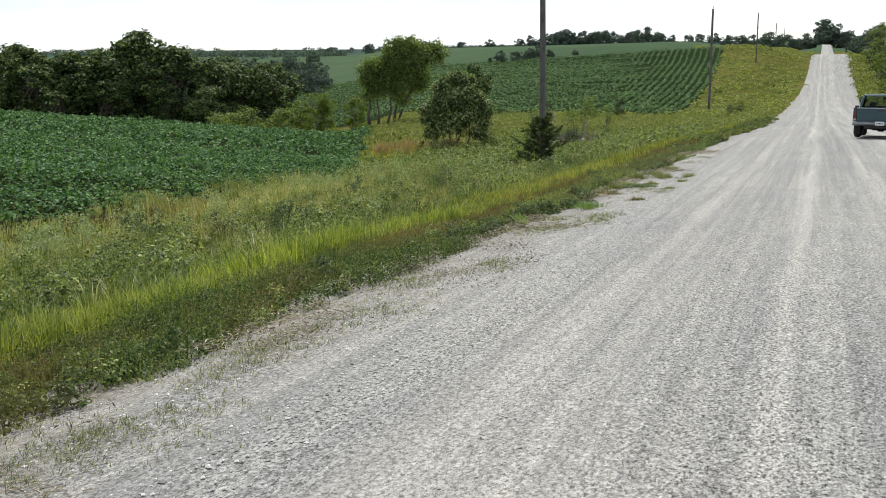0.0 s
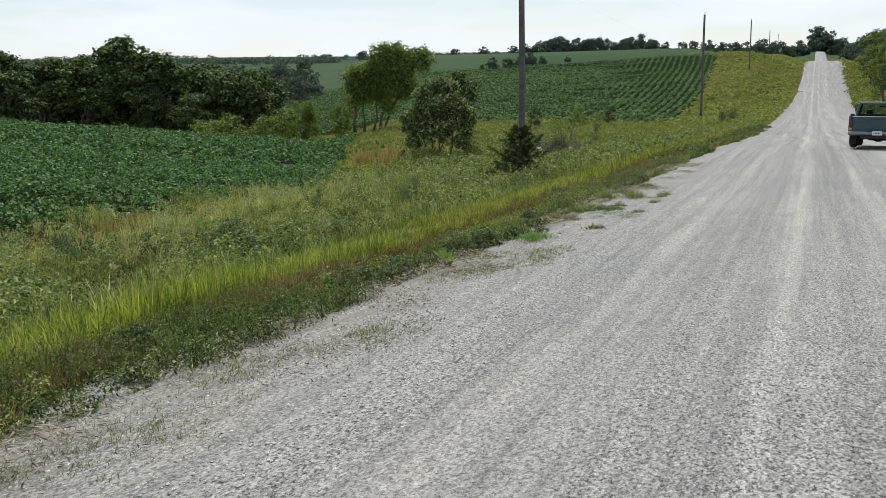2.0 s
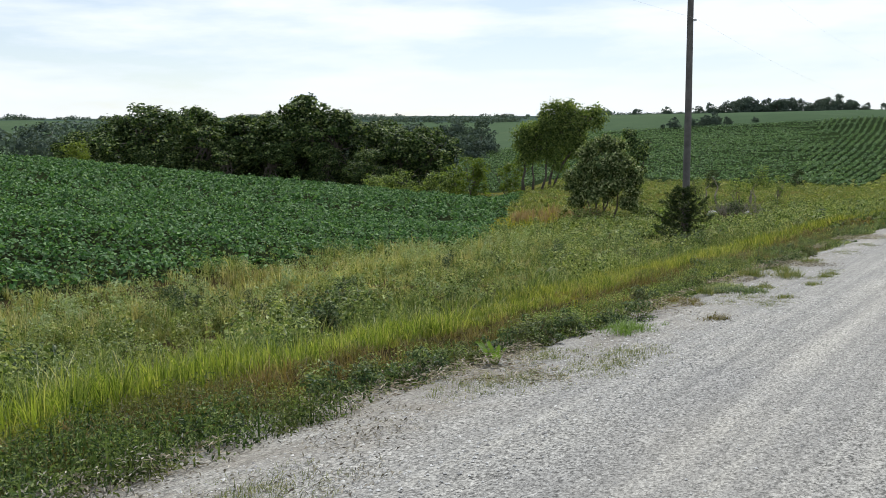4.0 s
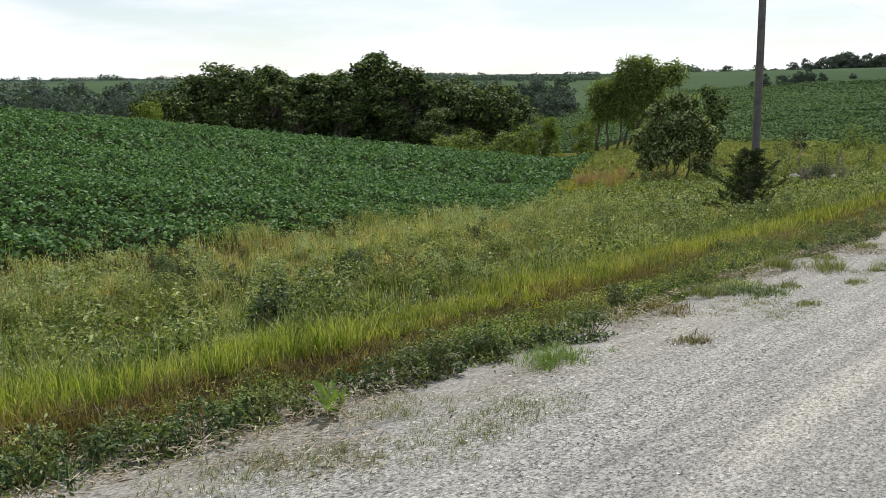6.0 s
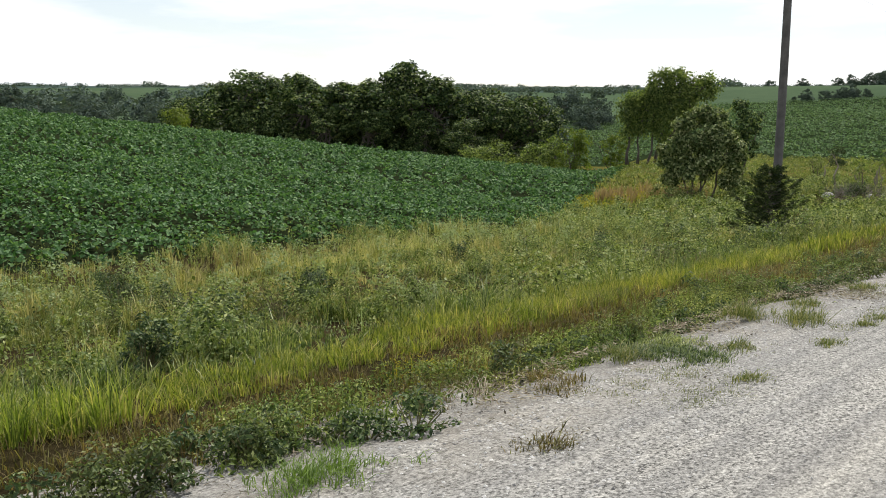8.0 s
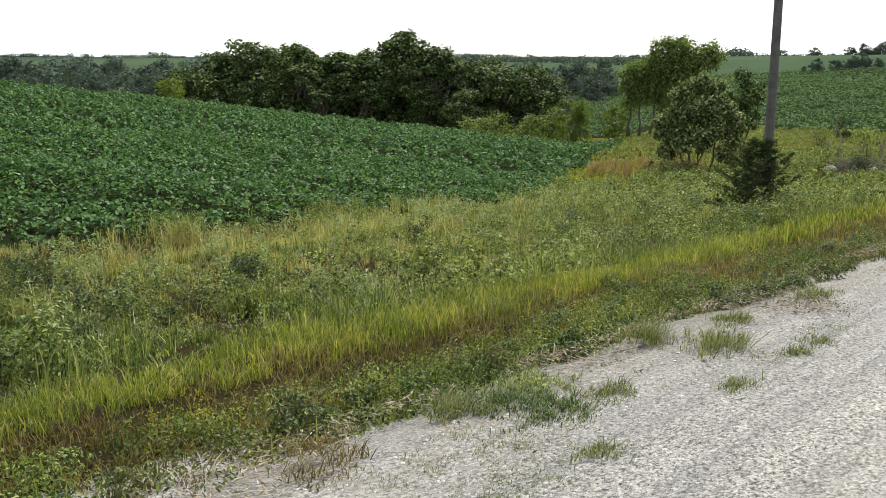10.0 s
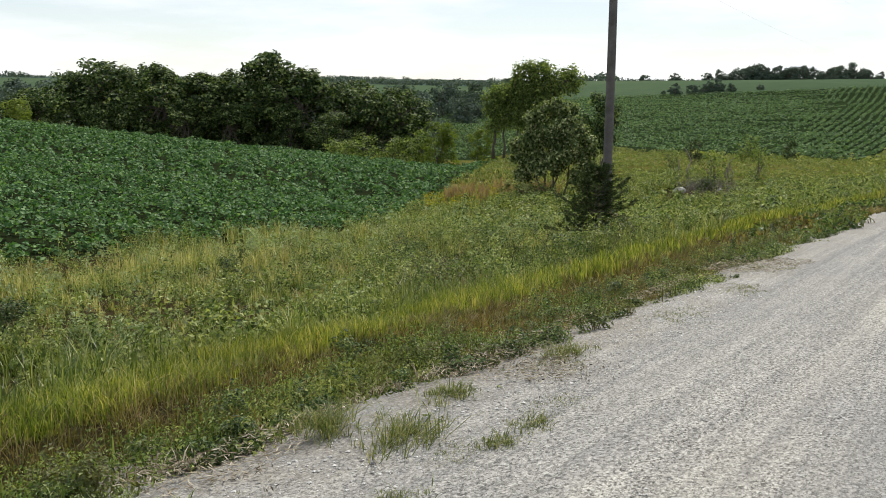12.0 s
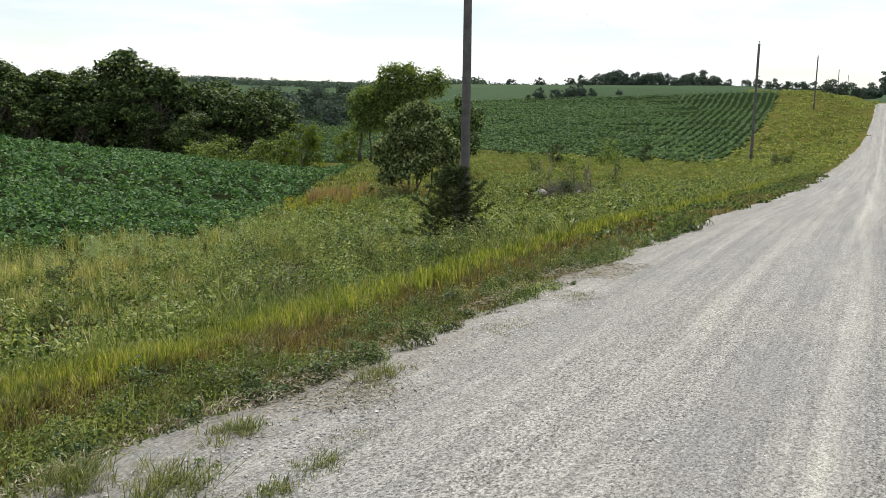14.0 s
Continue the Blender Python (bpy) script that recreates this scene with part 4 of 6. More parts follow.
def bean_rows():
    """The near field: rows of leafy plants closing over the soil."""
    rng = np.random.default_rng(71)
    at, along, size = [], [], []
    turn = radians(31)
    for row in np.arange(-40, 200, 0.92):
        v = np.arange(-110, 60, 0.40)
        vigour = 1 + 0.20 * rng.normal()
        # rows run across the hill
        x = -23 + v * math.cos(turn) - row * math.sin(turn)
        y = row * math.cos(turn) + v * math.sin(turn) + 1.2 * wander(v, v * 0 + row * 0.2, 26, 3)
        k = in_beans(x, y) & (y > 2) & (x > -95)
        swell = wander(v[k] * 0.22, v[k] * 0 + row * 1.0, 1.1, 27)
        x, y = x[k] + rng.normal(0, 0.10, k.sum()), y[k] + rng.normal(0, 0.08, k.sum())
        d = np.hypot(x, y - 10)
        keep = rng.random(len(x)) < np.where(d < 50, 1.0, 0.38)
        keep &= swell > -0.9
        x, y, d, swell = x[keep], y[keep], d[keep], swell[keep]
        if not len(x):
            continue
        n = 30
        h = vigour * (0.47 + 0.08 * wander(x, y, 3.0, 7)) * (1 + 0.4 * swell) + rng.normal(0, 0.085, len(x))
        p = on_ground(x, y)
        off = rng.normal(0, 1, (len(x), n, 3)) * np.array([0.19, 0.145, 0.0])
        off[:, :, 2] = h[:, None] * (1 - 0.55 * rng.random((len(x), n)) ** 1.6) - 1.2 * off[:, :, 0] ** 2 - 3.0 * off[:, :, 1] ** 2
        at.append((p[:, None] + off).reshape(-1, 3))
        al = off * np.array([2.2, 2.2, 0.0])
        al[:, :, 2] = 0.8
        along.append(al.reshape(-1, 3))
        size.append(np.repeat(np.where(d < 50, 0.152, 0.21), n) * rng.uniform(0.7, 1.25, len(x) * n))
    return facing_leaves(np.concatenate(at), np.concatenate(along), np.concatenate(size), 0.8, 0.08, 0.4, rng)


stuff("bean_field", bean_rows(), M_BEAN, "dense dark green soybean rows over the near hill", "crop")


def row_plants(x, y, rng, wide):
    """Bushy plants set along a line of places, where it lies in the far field."""
    k = in_far_beans(x, y) & (rng.random(len(x)) < 0.93)
    x, y = x[k] + rng.normal(0, 0.10, k.sum()), y[k] + rng.normal(0, 0.10, k.sum())
    n = 7
    full = 0.42 * (1 + 0.35 * wander(x, y, 5.0, 28)) * rng.uniform(0.75, 1.2, len(x))
    off = rng.normal(0, 1, (len(x), n, 3)) * np.array([wide, wide, 0])
    off[:, :, 2] = full[:, None] * rng.uniform(0.55, 1.0, (len(x), n))
    face = off * np.array([1.6, 1.6, 0.0]) + np.array([0, 0, 0.7])
    return (on_ground(x, y)[:, None] + off).reshape(-1, 3), face.reshape(-1, 3)


def far_rows():
    """Rows of the far slope: across it, and beside the road a strip of rows that run uphill."""
    rng = np.random.default_rng(72)
    seam = curve_through([(100, -22), (112, -25), (131, -29), (188, -37), (228, -43), (420, -70)])
    at, face = [], []

    def add(x, y, wide):
        p, f = row_plants(x, y, rng, wide)
        at.append(p)
        face.append(f)
    for y0 in np.arange(104, 250, 1.9):
        x = np.arange(-0.8 * y0, float(seam(y0)) + rng.normal(0, 2.5), 0.56)
        bend = np.maximum(0, x - float(seam(y0)) + 14) / 14
        add(x, y0 + 5.0 * bend ** 2 + 1.6 * wander(x, x * 0 + y0 * 0.05, 22, 9), 0.16)
    for k in np.arange(0, 46, 1.45):
        y = np.arange(104, 262, 0.5)
        x = FIELD_EDGE(y) - 0.6 - k * (0.72 + 0.0022 * (y - 104))
        keep = x > seam(y) + rng.normal(0, 1.5) + 2.5 * wander(y * 0 + k * 3.1, y, 30, 12)
        add(x[keep], y[keep], 0.10)
    at, face = np.concatenate(at), np.concatenate(face)
    return facing_leaves(at, face, rng.uniform(0.22, 0.40, len(at)), 0.75, 0.1, 0.35, rng)


stuff("far_bean_rows", far_rows(), M_HAZED_BEAN, "green soybean rows curving up the far slope", "crop")

# ---- roadside growth ----


def patchy(n, x0, x1, y0, y1, seed, test=None, over=0.3):
    rng = np.random.default_rng(seed)
    x, y = rng.uniform(x0, x1, n), rng.uniform(y0, y1, n)
    k = ~in_beans(x + over, y) & (np.hypot(x + 11.5, (y - 37.8) * 0.8) > 1.7) & (np.hypot((x + 18.2) / 2.4, (y - 66.5) / 3.5) > 1)
    if test is not None:
        k &= test(x, y)
    return x[k], y[k], rng


def fountain(foot, height, reach, width, per, rng):
    """Tufts: blades rising from one foot and arching outward."""
    m = len(foot)
    th = rng.uniform(0, 2 * np.pi, (m, per))
    out = np.stack([np.cos(th), np.sin(th), np.zeros((m, per))], -1)
    side = np.stack([-np.sin(th + 0.5), np.cos(th + 0.5), np.zeros((m, per))], -1)
    h = (height[:, None] * rng.uniform(0.55, 1.15, (m, per)))[..., None]
    r = (reach * np.abs(rng.normal(0.45, 0.35, (m, per))))[..., None] * h
    base = foot[:, None] + out * r * 0.15 + rng.normal(0, 0.025, (m, per, 3)) * np.array([1, 1, 0])
    w = (width * rng.uniform(0.6, 1.4, (m, per)))[..., None] * side * 0.5
    up = np.array([0, 0, 1.0])
    mid = base + up * h * 0.62 + out * r * 0.45
    tip = base + up * h * (1.0 - 0.12 * r / (h + 1e-6)) + out * r * 1.25
    v = np.stack([base - w, base + w, mid + w * 0.85, mid - w * 0.85, tip], 2).reshape(-1, 3)
    k = np.arange(m * per)[:, None] * 5
    return v, [k + np.array([[0, 1, 2, 3]]), k + np.array([[3, 2, 4]])]


def gaps(x, y):
    """Where growth stands thick (above zero) or thins out to thatch."""
    return wander(x, y, 1.7, 71) + 0.55 * wander(x, y, 0.65, 72)


def swelling(x, y):
    """Ditch growth is tall where it stands thick and low where it thins out."""
    return np.where((x < -6.9) & (x > -24) & (y < 45), 0.5 + 0.85 * np.clip(gaps(x, y) * 1.2 + 0.35, 0, 1.1), 1.0)


def grass(name, n, x0, x1, y0, y1, height, width, mat, seed, label, test=None, reach=0.6, per=14, clumpy=0.4):
    x, y, rng = patchy(n // per, x0, x1, y0, y1, seed, test)
    h = height * (1 + clumpy * wander(x, y, 1.1, seed) + 0.3 * clumpy * wander(x, y, 3.3, seed + 2)) * rng.uniform(0.6, 1.2, len(x)) * swelling(x, y)
    return stuff(name, fountain(on_ground(x, y), h, reach, width, per, rng), mat, label, "grass")


def band(lo, hi, wob=0.35, seed=1):
    """Within a strip beside the road whose borders wander."""
    return lambda x, y: (x > lo + wob * wander(y, x * 0, 2.4, seed)) & (x < hi + wob * wander(y, x * 0, 2.0, seed + 1))


# where the gravel gives way to growth
EDGE_X = curve_through([(-10, -4.0), (5, -3.98), (12, -3.92), (17.5, -3.78), (20, -3.52), (24, -3.3), (30, -3.12), (90, -3.2)])


def off_gravel(gap, more=None):
    return lambda x, y: (x < EDGE_X(y) - gap + 0.16 * wander(x * 0, y, 0.7, 19)) & (more(x, y) if more else True)


# bright grass on the bank, backlit
grass("verge_grass", 105000, -7.6, -4.6, -1, 24, 0.19, 0.0065, M_BRIGHT_GRASS, 81, "bright yellow-green grass on the road bank", band(-6.85, -5.3, 0.22), 0.8, 12, 0.5)
grass("verge_grass", 34000, -7.4, -4.6, 24, 70, 0.24, 0.018, M_BRIGHT_GRASS, 82, "bright yellow-green grass on the road bank", band(-6.8, -5.1, 0.25), 0.5, 10, 0.35)
grass("verge_grass", 38000, -7.4, -4.6, -1, 13, 0.29, 0.007, M_VIVID_GRASS, 79, "bright yellow-green grass on the road bank", band(-6.7, -5.35, 0.2), 0.7, 12, 0.4)
# short browned grass between bank and shoulder
grass("dry_grass", 76000, -6.2, -3.8, -3, 28, 0.15, 0.006, M_BROWN_GRASS, 83, "short browned grass beside the gravel", off_gravel(0.35, lambda x, y: band(-5.7, -3.0, 0.25)(x, y) & ((y > 11) | (x > -5.3))), 1.1, 9)
grass("dry_grass", 14000, -6.2, -3.6, 28, 70, 0.18, 0.024, M_BROWN_GRASS, 84, "short browned grass beside the gravel", off_gravel(0.3, band(-5.8, -3.0, 0.25)), 1.0, 9)
# wild growth in the ditch
grass("wild_grass", 76000, -17.5, -6.4, 2, 34, 0.33, 0.011, M_DITCH_GRASS, 85, "rough green grass in the roadside ditch", lambda x, y: band(-17.5, -6.2, 0.3)(x, y) & ((gaps(x, y) > -0.25) | (x > -7.6)), 0.75, 16, 0.6)
grass("wild_grass", 26000, -25, -6.3, 34, 72, 0.42, 0.032, M_WILD_GRASS, 86, "rough green grass in the roadside ditch", None, 0.7, 14, 0.5)
grass("seed_grass", 60000, -23.9, -13.5, 0, 48, 0.46, 0.010, M_SEED_GRASS, 87, "tall grass with pale seed heads along the field", lambda x, y: wander(x, y, 3.0, 5) + 0.5 * wander(x, y, 1.0, 6) + 0.13 * (-x - 18.5) > 0.0, 0.45, 10, 0.4)
grass("wild_grass", 30000, -24.5, -15, 0, 48, 0.42, 0.015, M_WILD_GRASS, 88, "rough green grass along the field edge", lambda x, y: gaps(x, y) > -0.3, 0.7, 14, 0.5)
grass("wild_grass", 36000, -20, -11, 14, 36, 0.36, 0.012, M_SEED_GRASS, 98, "pale yellow-green grass on the ditch's far side", lambda x, y: wander(x, y, 2.2, 64) > -0.3, 0.6, 14, 0.5)
grass("short_grass", 30000, -20, -6.3, 2, 34, 0.13, 0.014, M_DITCH_GRASS, 97, "short grass between the taller weeds of the ditch", None, 1.3, 8, 0.3)
# meadow below the far slope
grass("meadow_grass", 26000, -62, -4.6, 70, 118, 0.22, 0.036, M_MEADOW, 89, "rough meadow grass below the far field", lambda x, y: ~in_far_beans(x, y) & (x > -0.72 * y), 0.7, 10, 0.5)
grass("meadow_grass", 22000, -30, -3.7, 100, 400, 0.30, 0.08, M_BANK, 90, "yellow-green grass on the bank by the road", lambda x, y: ~in_far_beans(x, y) & (x < -4.1 + 1.0 * smooth(120, 230, y)), 0.7, 10, 0.5)
grass("meadow_grass", 9000, 5.4, 11, 60, 250, 0.55, 0.12, M_MEADOW, 91, "rough grass on the road's other bank", None, 0.7, 10, 0.5)
grass("wild_grass", 15000, 5.3, 15, -5, 60, 0.35, 0.03, M_DITCH_GRASS, 78, "rough green grass on the road's other verge", None, 0.7, 12, 0.5)
grass("wild_grass", 26000, -38, -24, 42, 74, 0.36, 0.04, M_WILD_GRASS, 93, "rough green grass round the bean field's corner", None, 0.7, 12, 0.5)
grass("dead_growth", 9000, -17.0, -7.2, 3, 36, 0.34, 0.011, M_RED_GRASS, 94, "thin reddish-brown dead stems among the weeds", lambda x, y: (gaps(x, y) < -0.05) & (wander(x, y, 3.1, 96) > 0.05), 0.6, 10, 0.4)
# reddish patch and yellow weeds by the field's corner
grass("red_grass", 5200, -32, -22, 50, 67, 0.9, 0.05, M_RED_GRASS, 92, "patch of reddish-tan ripe grass", lambda x, y: ((x + 26.9) / 2.8) ** 2 + ((y - 59) / 4.6) ** 2 + 0.5 * wander(x, y, 1.5, 4) < 1, 0.4, 10, 0.2)


def weeds(name, n, x0, x1, y0, y1, height, leaf, per, mat, seed, label, test=None, spread_r=0.14, width=0.5, over=0.3):
    """Broad-leaved plants: leaves set round short stems."""
    x, y, rng = patchy(n, x0, x1, y0, y1, seed, test, over)
    m = len(x)
    h = height * rng.uniform(0.45, 1.25, m) * (1 + 0.3 * wander(x, y, 2.0, seed)) * swelling(x, y)
    foot = on_ground(x, y)
    u = rng.random((m, per))
    th = rng.uniform(0, 2 * np.pi, (m, per))
    r = spread_r * (0.25 + 0.9 * np.sin(u * 2.6 + 0.3)) * rng.uniform(0.3, 1.1, (m, per))
    off = np.stack([r * np.cos(th), r * np.sin(th), h[:, None] * (0.12 + 0.88 * u)], -1)
    along = np.stack([np.cos(th), np.sin(th), rng.normal(0.15, 0.5, (m, per))], -1)
    size = leaf * rng.uniform(0.55, 1.25, (m, per)) * (1.15 - 0.5 * u)
    along[:, :, 2] = 0.5 + 0.6 * u
    geo = [facing_leaves((foot[:, None] + off).reshape(-1, 3), along.reshape(-1, 3), size.ravel(), width, 0.12, 0.45, rng)]
    stem = blades(foot, h, 0.1, 0.012, rng)
    geo.append(stem)
    return stuff(name, group_of(geo), mat, label, "weeds")


edge_gap = lambda x, y: wander(x * 1.5, y, 0.8, 17) + 0.5 * wander(x, y, 0.35, 18) > 0.12
weeds("edge_weeds", 1500, -4.95, -3.2, -1, 30, 0.17, 0.032, 70, M_WEED_DARK, 101, "low dark green weeds along the gravel edge", off_gravel(0.08, lambda x, y: edge_gap(x, y) & (x > -4.5)), 0.15, 0.42)
weeds("edge_weeds", 900, -5.2, -3.3, 30, 75, 0.26, 0.16, 20, M_WEED_DARK, 102, "low dark green weeds along the gravel edge", off_gravel(0.05, edge_gap), 0.22, 0.45)
weeds("edge_weeds", 1000, -5.2, -3.92, 0, 9.5, 0.20, 0.034, 64, M_WEED_DARK, 114, "dense olive weeds between bank and gravel", lambda x, y: wander(x, y, 0.9, 65) > -0.45, 0.16, 0.42)
weeds("edge_weeds", 620, -4.75, -3.9, 13, 24, 0.22, 0.036, 56, M_WEED_GREEN, 113, "knee-low green weeds between bank and gravel", lambda x, y: wander(x, y, 1.1, 63) > -0.35, 0.16, 0.4)
weeds("edge_weeds", 900, -4.9, -3.3, 0, 30, 0.13, 0.038, 44, M_WEED_GREEN, 103, "small mid-green weeds along the gravel edge", off_gravel(0.0, edge_gap), 0.13, 0.4)
weeds("ditch_weeds", 4200, -17.5, -6.4, 2, 36, 0.36, 0.055, 34, M_WEED_GREEN, 104, "leafy green weeds in the ditch", lambda x, y: gaps(x, y) > -0.12, 0.19)
weeds("ditch_weeds", 650, -17, -7.5, 2, 42, 0.66, 0.06, 46, M_WEED_DARK, 105, "clumps of dark green weeds in the ditch", lambda x, y: wander(x, y, 2.6, 24) > 0.32, 0.2)
weeds("ditch_weeds", 2300, -24, -7, 40, 74, 0.75, 0.17, 18, M_WEED_GREEN, 106, "leafy green weeds in the ditch", lambda x, y: wander(x, y, 4, 14) > -0.2, 0.3)
weeds("pale_weeds", 900, -20, -7.4, 4, 36, 0.66, 0.055, 36, M_WEED_PALE, 107, "pale green weeds in flower in the ditch", lambda x, y: wander(x, y, 2.4, 34) > 0.4, 0.17)
weeds("field_edge_weeds", 2800, -25, -15, 0, 56, 0.68, 0.085, 24, M_WEED_GREEN, 108, "tall green weeds at the bean field's edge", lambda x, y: wander(x, y, 2.4, 44) > 0.0, 0.18)
weeds("field_edge_weeds", 900, -27, -20.5, -2, 44, 0.55, 0.085, 26, M_WEED_GREEN, 112, "tall green weeds at the bean field's edge", None, 0.2, 0.5, 1.6)
weeds("yellow_weeds", 150, -33, -24.4, 46, 62, 0.6, 0.13, 20, M_YELLOW_WEED, 109, "yellowing weeds by the bean field's corner", lambda x, y: (x > -0.56 * y - 1.5) & (x < -0.44 * y - 1.0), 0.25)
weeds("yellow_flowers", 7, -5.0, -4.55, 14.5, 15.2, 0.15, 0.018, 60, M_YELLOW_WEED, 110, "small yellow-flowered plants in the short grass", None, 0.12, 0.9)

# shoulder growth: low tufts on the loose stone
TUFTS = [(-3.16, 3.5, 0.55), (-3.44, 3.1, 0.5), (-3.47, 4.5, 0.4), (-3.45, 5.05, 0.45), (-3.3, 5.95, 0.5), (-3.5, 7.0, 0.4), (-3.1, 8.0, 0.4),
         (-3.43, 10.3, 0.35), (-3.2, 10.6, 0.35), (-3.5, 11.35, 0.3), (-2.98, 11.2, 0.35), (-2.98, 11.75, 0.4), (-2.75, 15.2, 0.25), (-3.16, 15.05, 0.4), (-3.12, 15.5, 0.35),
         (-2.77, 14.95, 0.25), (-3.3, 16.3, 0.4), (-2.78, 17.75, 0.2), (-2.79, 18.8, 0.22), (-3.28, 19.6, 0.3), (-3.2, 21.6, 0.4), (-3.1, 23.3, 0.4), (-3.3, 25, 0.5)]
# fuller tufts with long arching blades
LONG_TUFTS = [(-3.17, 17.75, 0.22, 0.13), (-3.62, 17.6, 0.22, 0.14), (-3.60, 15.6, 0.17, 0.10), (-2.72, 17.0, 0.13, 0.05), (-2.76, 17.95, 0.12, 0.05), (-2.76, 18.3, 0.13, 0.05), (-3.15, 16.4, 0.14, 0.06), (-2.72, 15.6, 0.12, 0.05), (-3.45, 18.5, 0.18, 0.08), (-3.35, 19.9, 0.2, 0.07)]


def grass_tuft(x, y, spread_r, seed, mat, label, height=0.07, n=60, name="grass_tuft", width=0.005, reach=1.3):
    rng = np.random.default_rng(seed)
    px, py = rng.normal(0, spread_r * 0.42, n), rng.normal(0, spread_r * 0.6, n)
    gx_, gy_ = x + px, y + py
    z0 = max(float(ground_z(x, y)), float(road_top(x, y)) if x > -3.9 else -99)
    z = np.maximum(ground_z(gx_, gy_), np.where(gx_ > -3.9, road_top(gx_, gy_), -99)) - z0
    h = height * rng.uniform(0.4, 1.2, n) * np.exp(-(px / spread_r) ** 2)
    e = tagged(part(name, fountain(np.stack([px, py, z], 1), h, reach, width, 12, rng), mat), label, "grass", "tufts on the shoulder", "stuff")
    e.location = (x, y, z0)
    return e


for i, (x, y, s) in enumerate(TUFTS):
    grass_tuft(x, y, s, 200 + i, M_TUFT, "thin yellow-green grass tuft growing in loose gravel", 0.035 if y < 14 else 0.025, int((260 if y < 14 else 150) * s), width=0.0028, reach=2.0)
for i, (x, y, r, h) in enumerate(LONG_TUFTS):
    grass_tuft(x, y, r, 260 + i, M_TUFT, "full green grass tuft with long arching blades in the gravel", h, int(230 * r), width=0.0042, reach=1.8)
for i, (x, y) in enumerate([(-3.98, 18.35), (-3.85, 18.75), (-3.75, 14.2), (-3.9, 16.75)]):
    grass_tuft(x, y, 0.22, 280 + i, M_STRAW, "dead dry stems lying over bare soil at the road edge", 0.07, 9, width=0.006, reach=2.4)
grass_tuft(-3.42, 12.75, 0.26, 240, M_LIME_LEAF, "fresh bright green grass clump on the shoulder", 0.08, 80, width=0.0045, reach=1.7)
SPILL = "green weeds spilling onto the gravel"
grass_tuft(-3.50, 15.9, 0.30, 241, M_WEED_DARK, SPILL, 0.06, 110, width=0.005, reach=1.7)
grass_tuft(-3.22, 15.95, 0.24, 242, M_WEED_DARK, SPILL, 0.05, 90, width=0.005, reach=1.7)
grass_tuft(-3.58, 16.2, 0.26, 244, M_WEED_GREEN, SPILL, 0.055, 90, width=0.0045, reach=1.7)
DEAD = "small dead brown weed lying on the gravel"
grass_tuft(-2.93, 13.75, 0.14, 243, M_BROWN_GRASS, DEAD, 0.05, 24, reach=2.0)
grass_tuft(-3.47, 14.65, 0.16, 245, M_BROWN_GRASS, DEAD, 0.06, 24, reach=1.8)
grass_tuft(-3.68, 14.8, 0.16, 246, M_BROWN_GRASS, DEAD, 0.06, 24, reach=1.8)


def broad_weed(x, y, seed, n, size, mat, label, upright=0.9):
    """One plant of a few large blades from the root."""
    rng = np.random.default_rng(seed)
    e = empty("broadleaf_weed", Matrix.Translation(ground_at(x, y, 0.02)), label, "weed")
    for i in range(n):
        th = i * 2.4 + rng.normal(0, 0.3)
        d = np.array([math.cos(th), math.sin(th), 0.0])
        s = np.array([-math.sin(th), math.cos(th), 0.0])
        L = size * rng.uniform(0.7, 1.15)
        u = np.linspace(0, 1, 6)
        lean = rng.uniform(0.15, 0.9)
        mid = d * (u * L * lean)[:, None] + np.array([0, 0, 1.0]) * (L * upright * (u - 0.42 * lean * u ** 3))[:, None]
        w = L * 0.115 * np.sin(np.pi * (0.12 + 0.86 * u)) ** 0.8
        v = np.concatenate([mid - s * w[:, None], mid + np.array([0, 0, -0.012]), mid + s * w[:, None]])
        k = np.arange(5)
        part("leaf", (v, [np.stack([k, k + 1, k + 7, k + 6], 1), np.stack([k + 6, k + 7, k + 13, k + 12], 1)]), mat, e)
    return e


broad_weed(-3.92, 11.3, 300, 11, 0.25, M_LIME_LEAF, "bright green weed with broad upright leaves at the gravel edge")


def bushy_weed(x, y, h, w, seed, mat, label, leaf=0.034, per=1000):
    rng = np.random.default_rng(seed)
    per = max(40, int(per * min(1.0, (w / 0.26) ** 2)))
    e = empty("bushy_weed", Matrix.Translation(ground_at(x, y, 0.02)), label, "weed", "bushy edge weeds")
    d = unit(rng.normal(size=(per, 3)))
    d[:, 2] = np.abs(d[:, 2])
    nb = 16
    db = unit(rng.normal(size=(nb, 3)))
    db[:, 2] = np.abs(db[:, 2])
    at = (db * rng.uniform(0.45, 1.0, (nb, 1)))[rng.integers(0, nb, per)] * np.array([w, w, h]) + d * np.array([w, w, h]) * 0.28
    tagged(part("foliage", facing_leaves(at, d + np.array([0, 0, 0.35]), leaf * rng.uniform(0.6, 1.3, per), 0.5, 0.1, 0.45, rng), mat, e), kind="stuff")
    tagged(part("stem_growth", group_of([tube([(0, 0, -0.02), tuple(at[i] * 0.55), tuple(at[i])], [0.006, 0.004, 0.002], 4) for i in range(0, per, 28)]), M_STEM, e), kind="stuff")


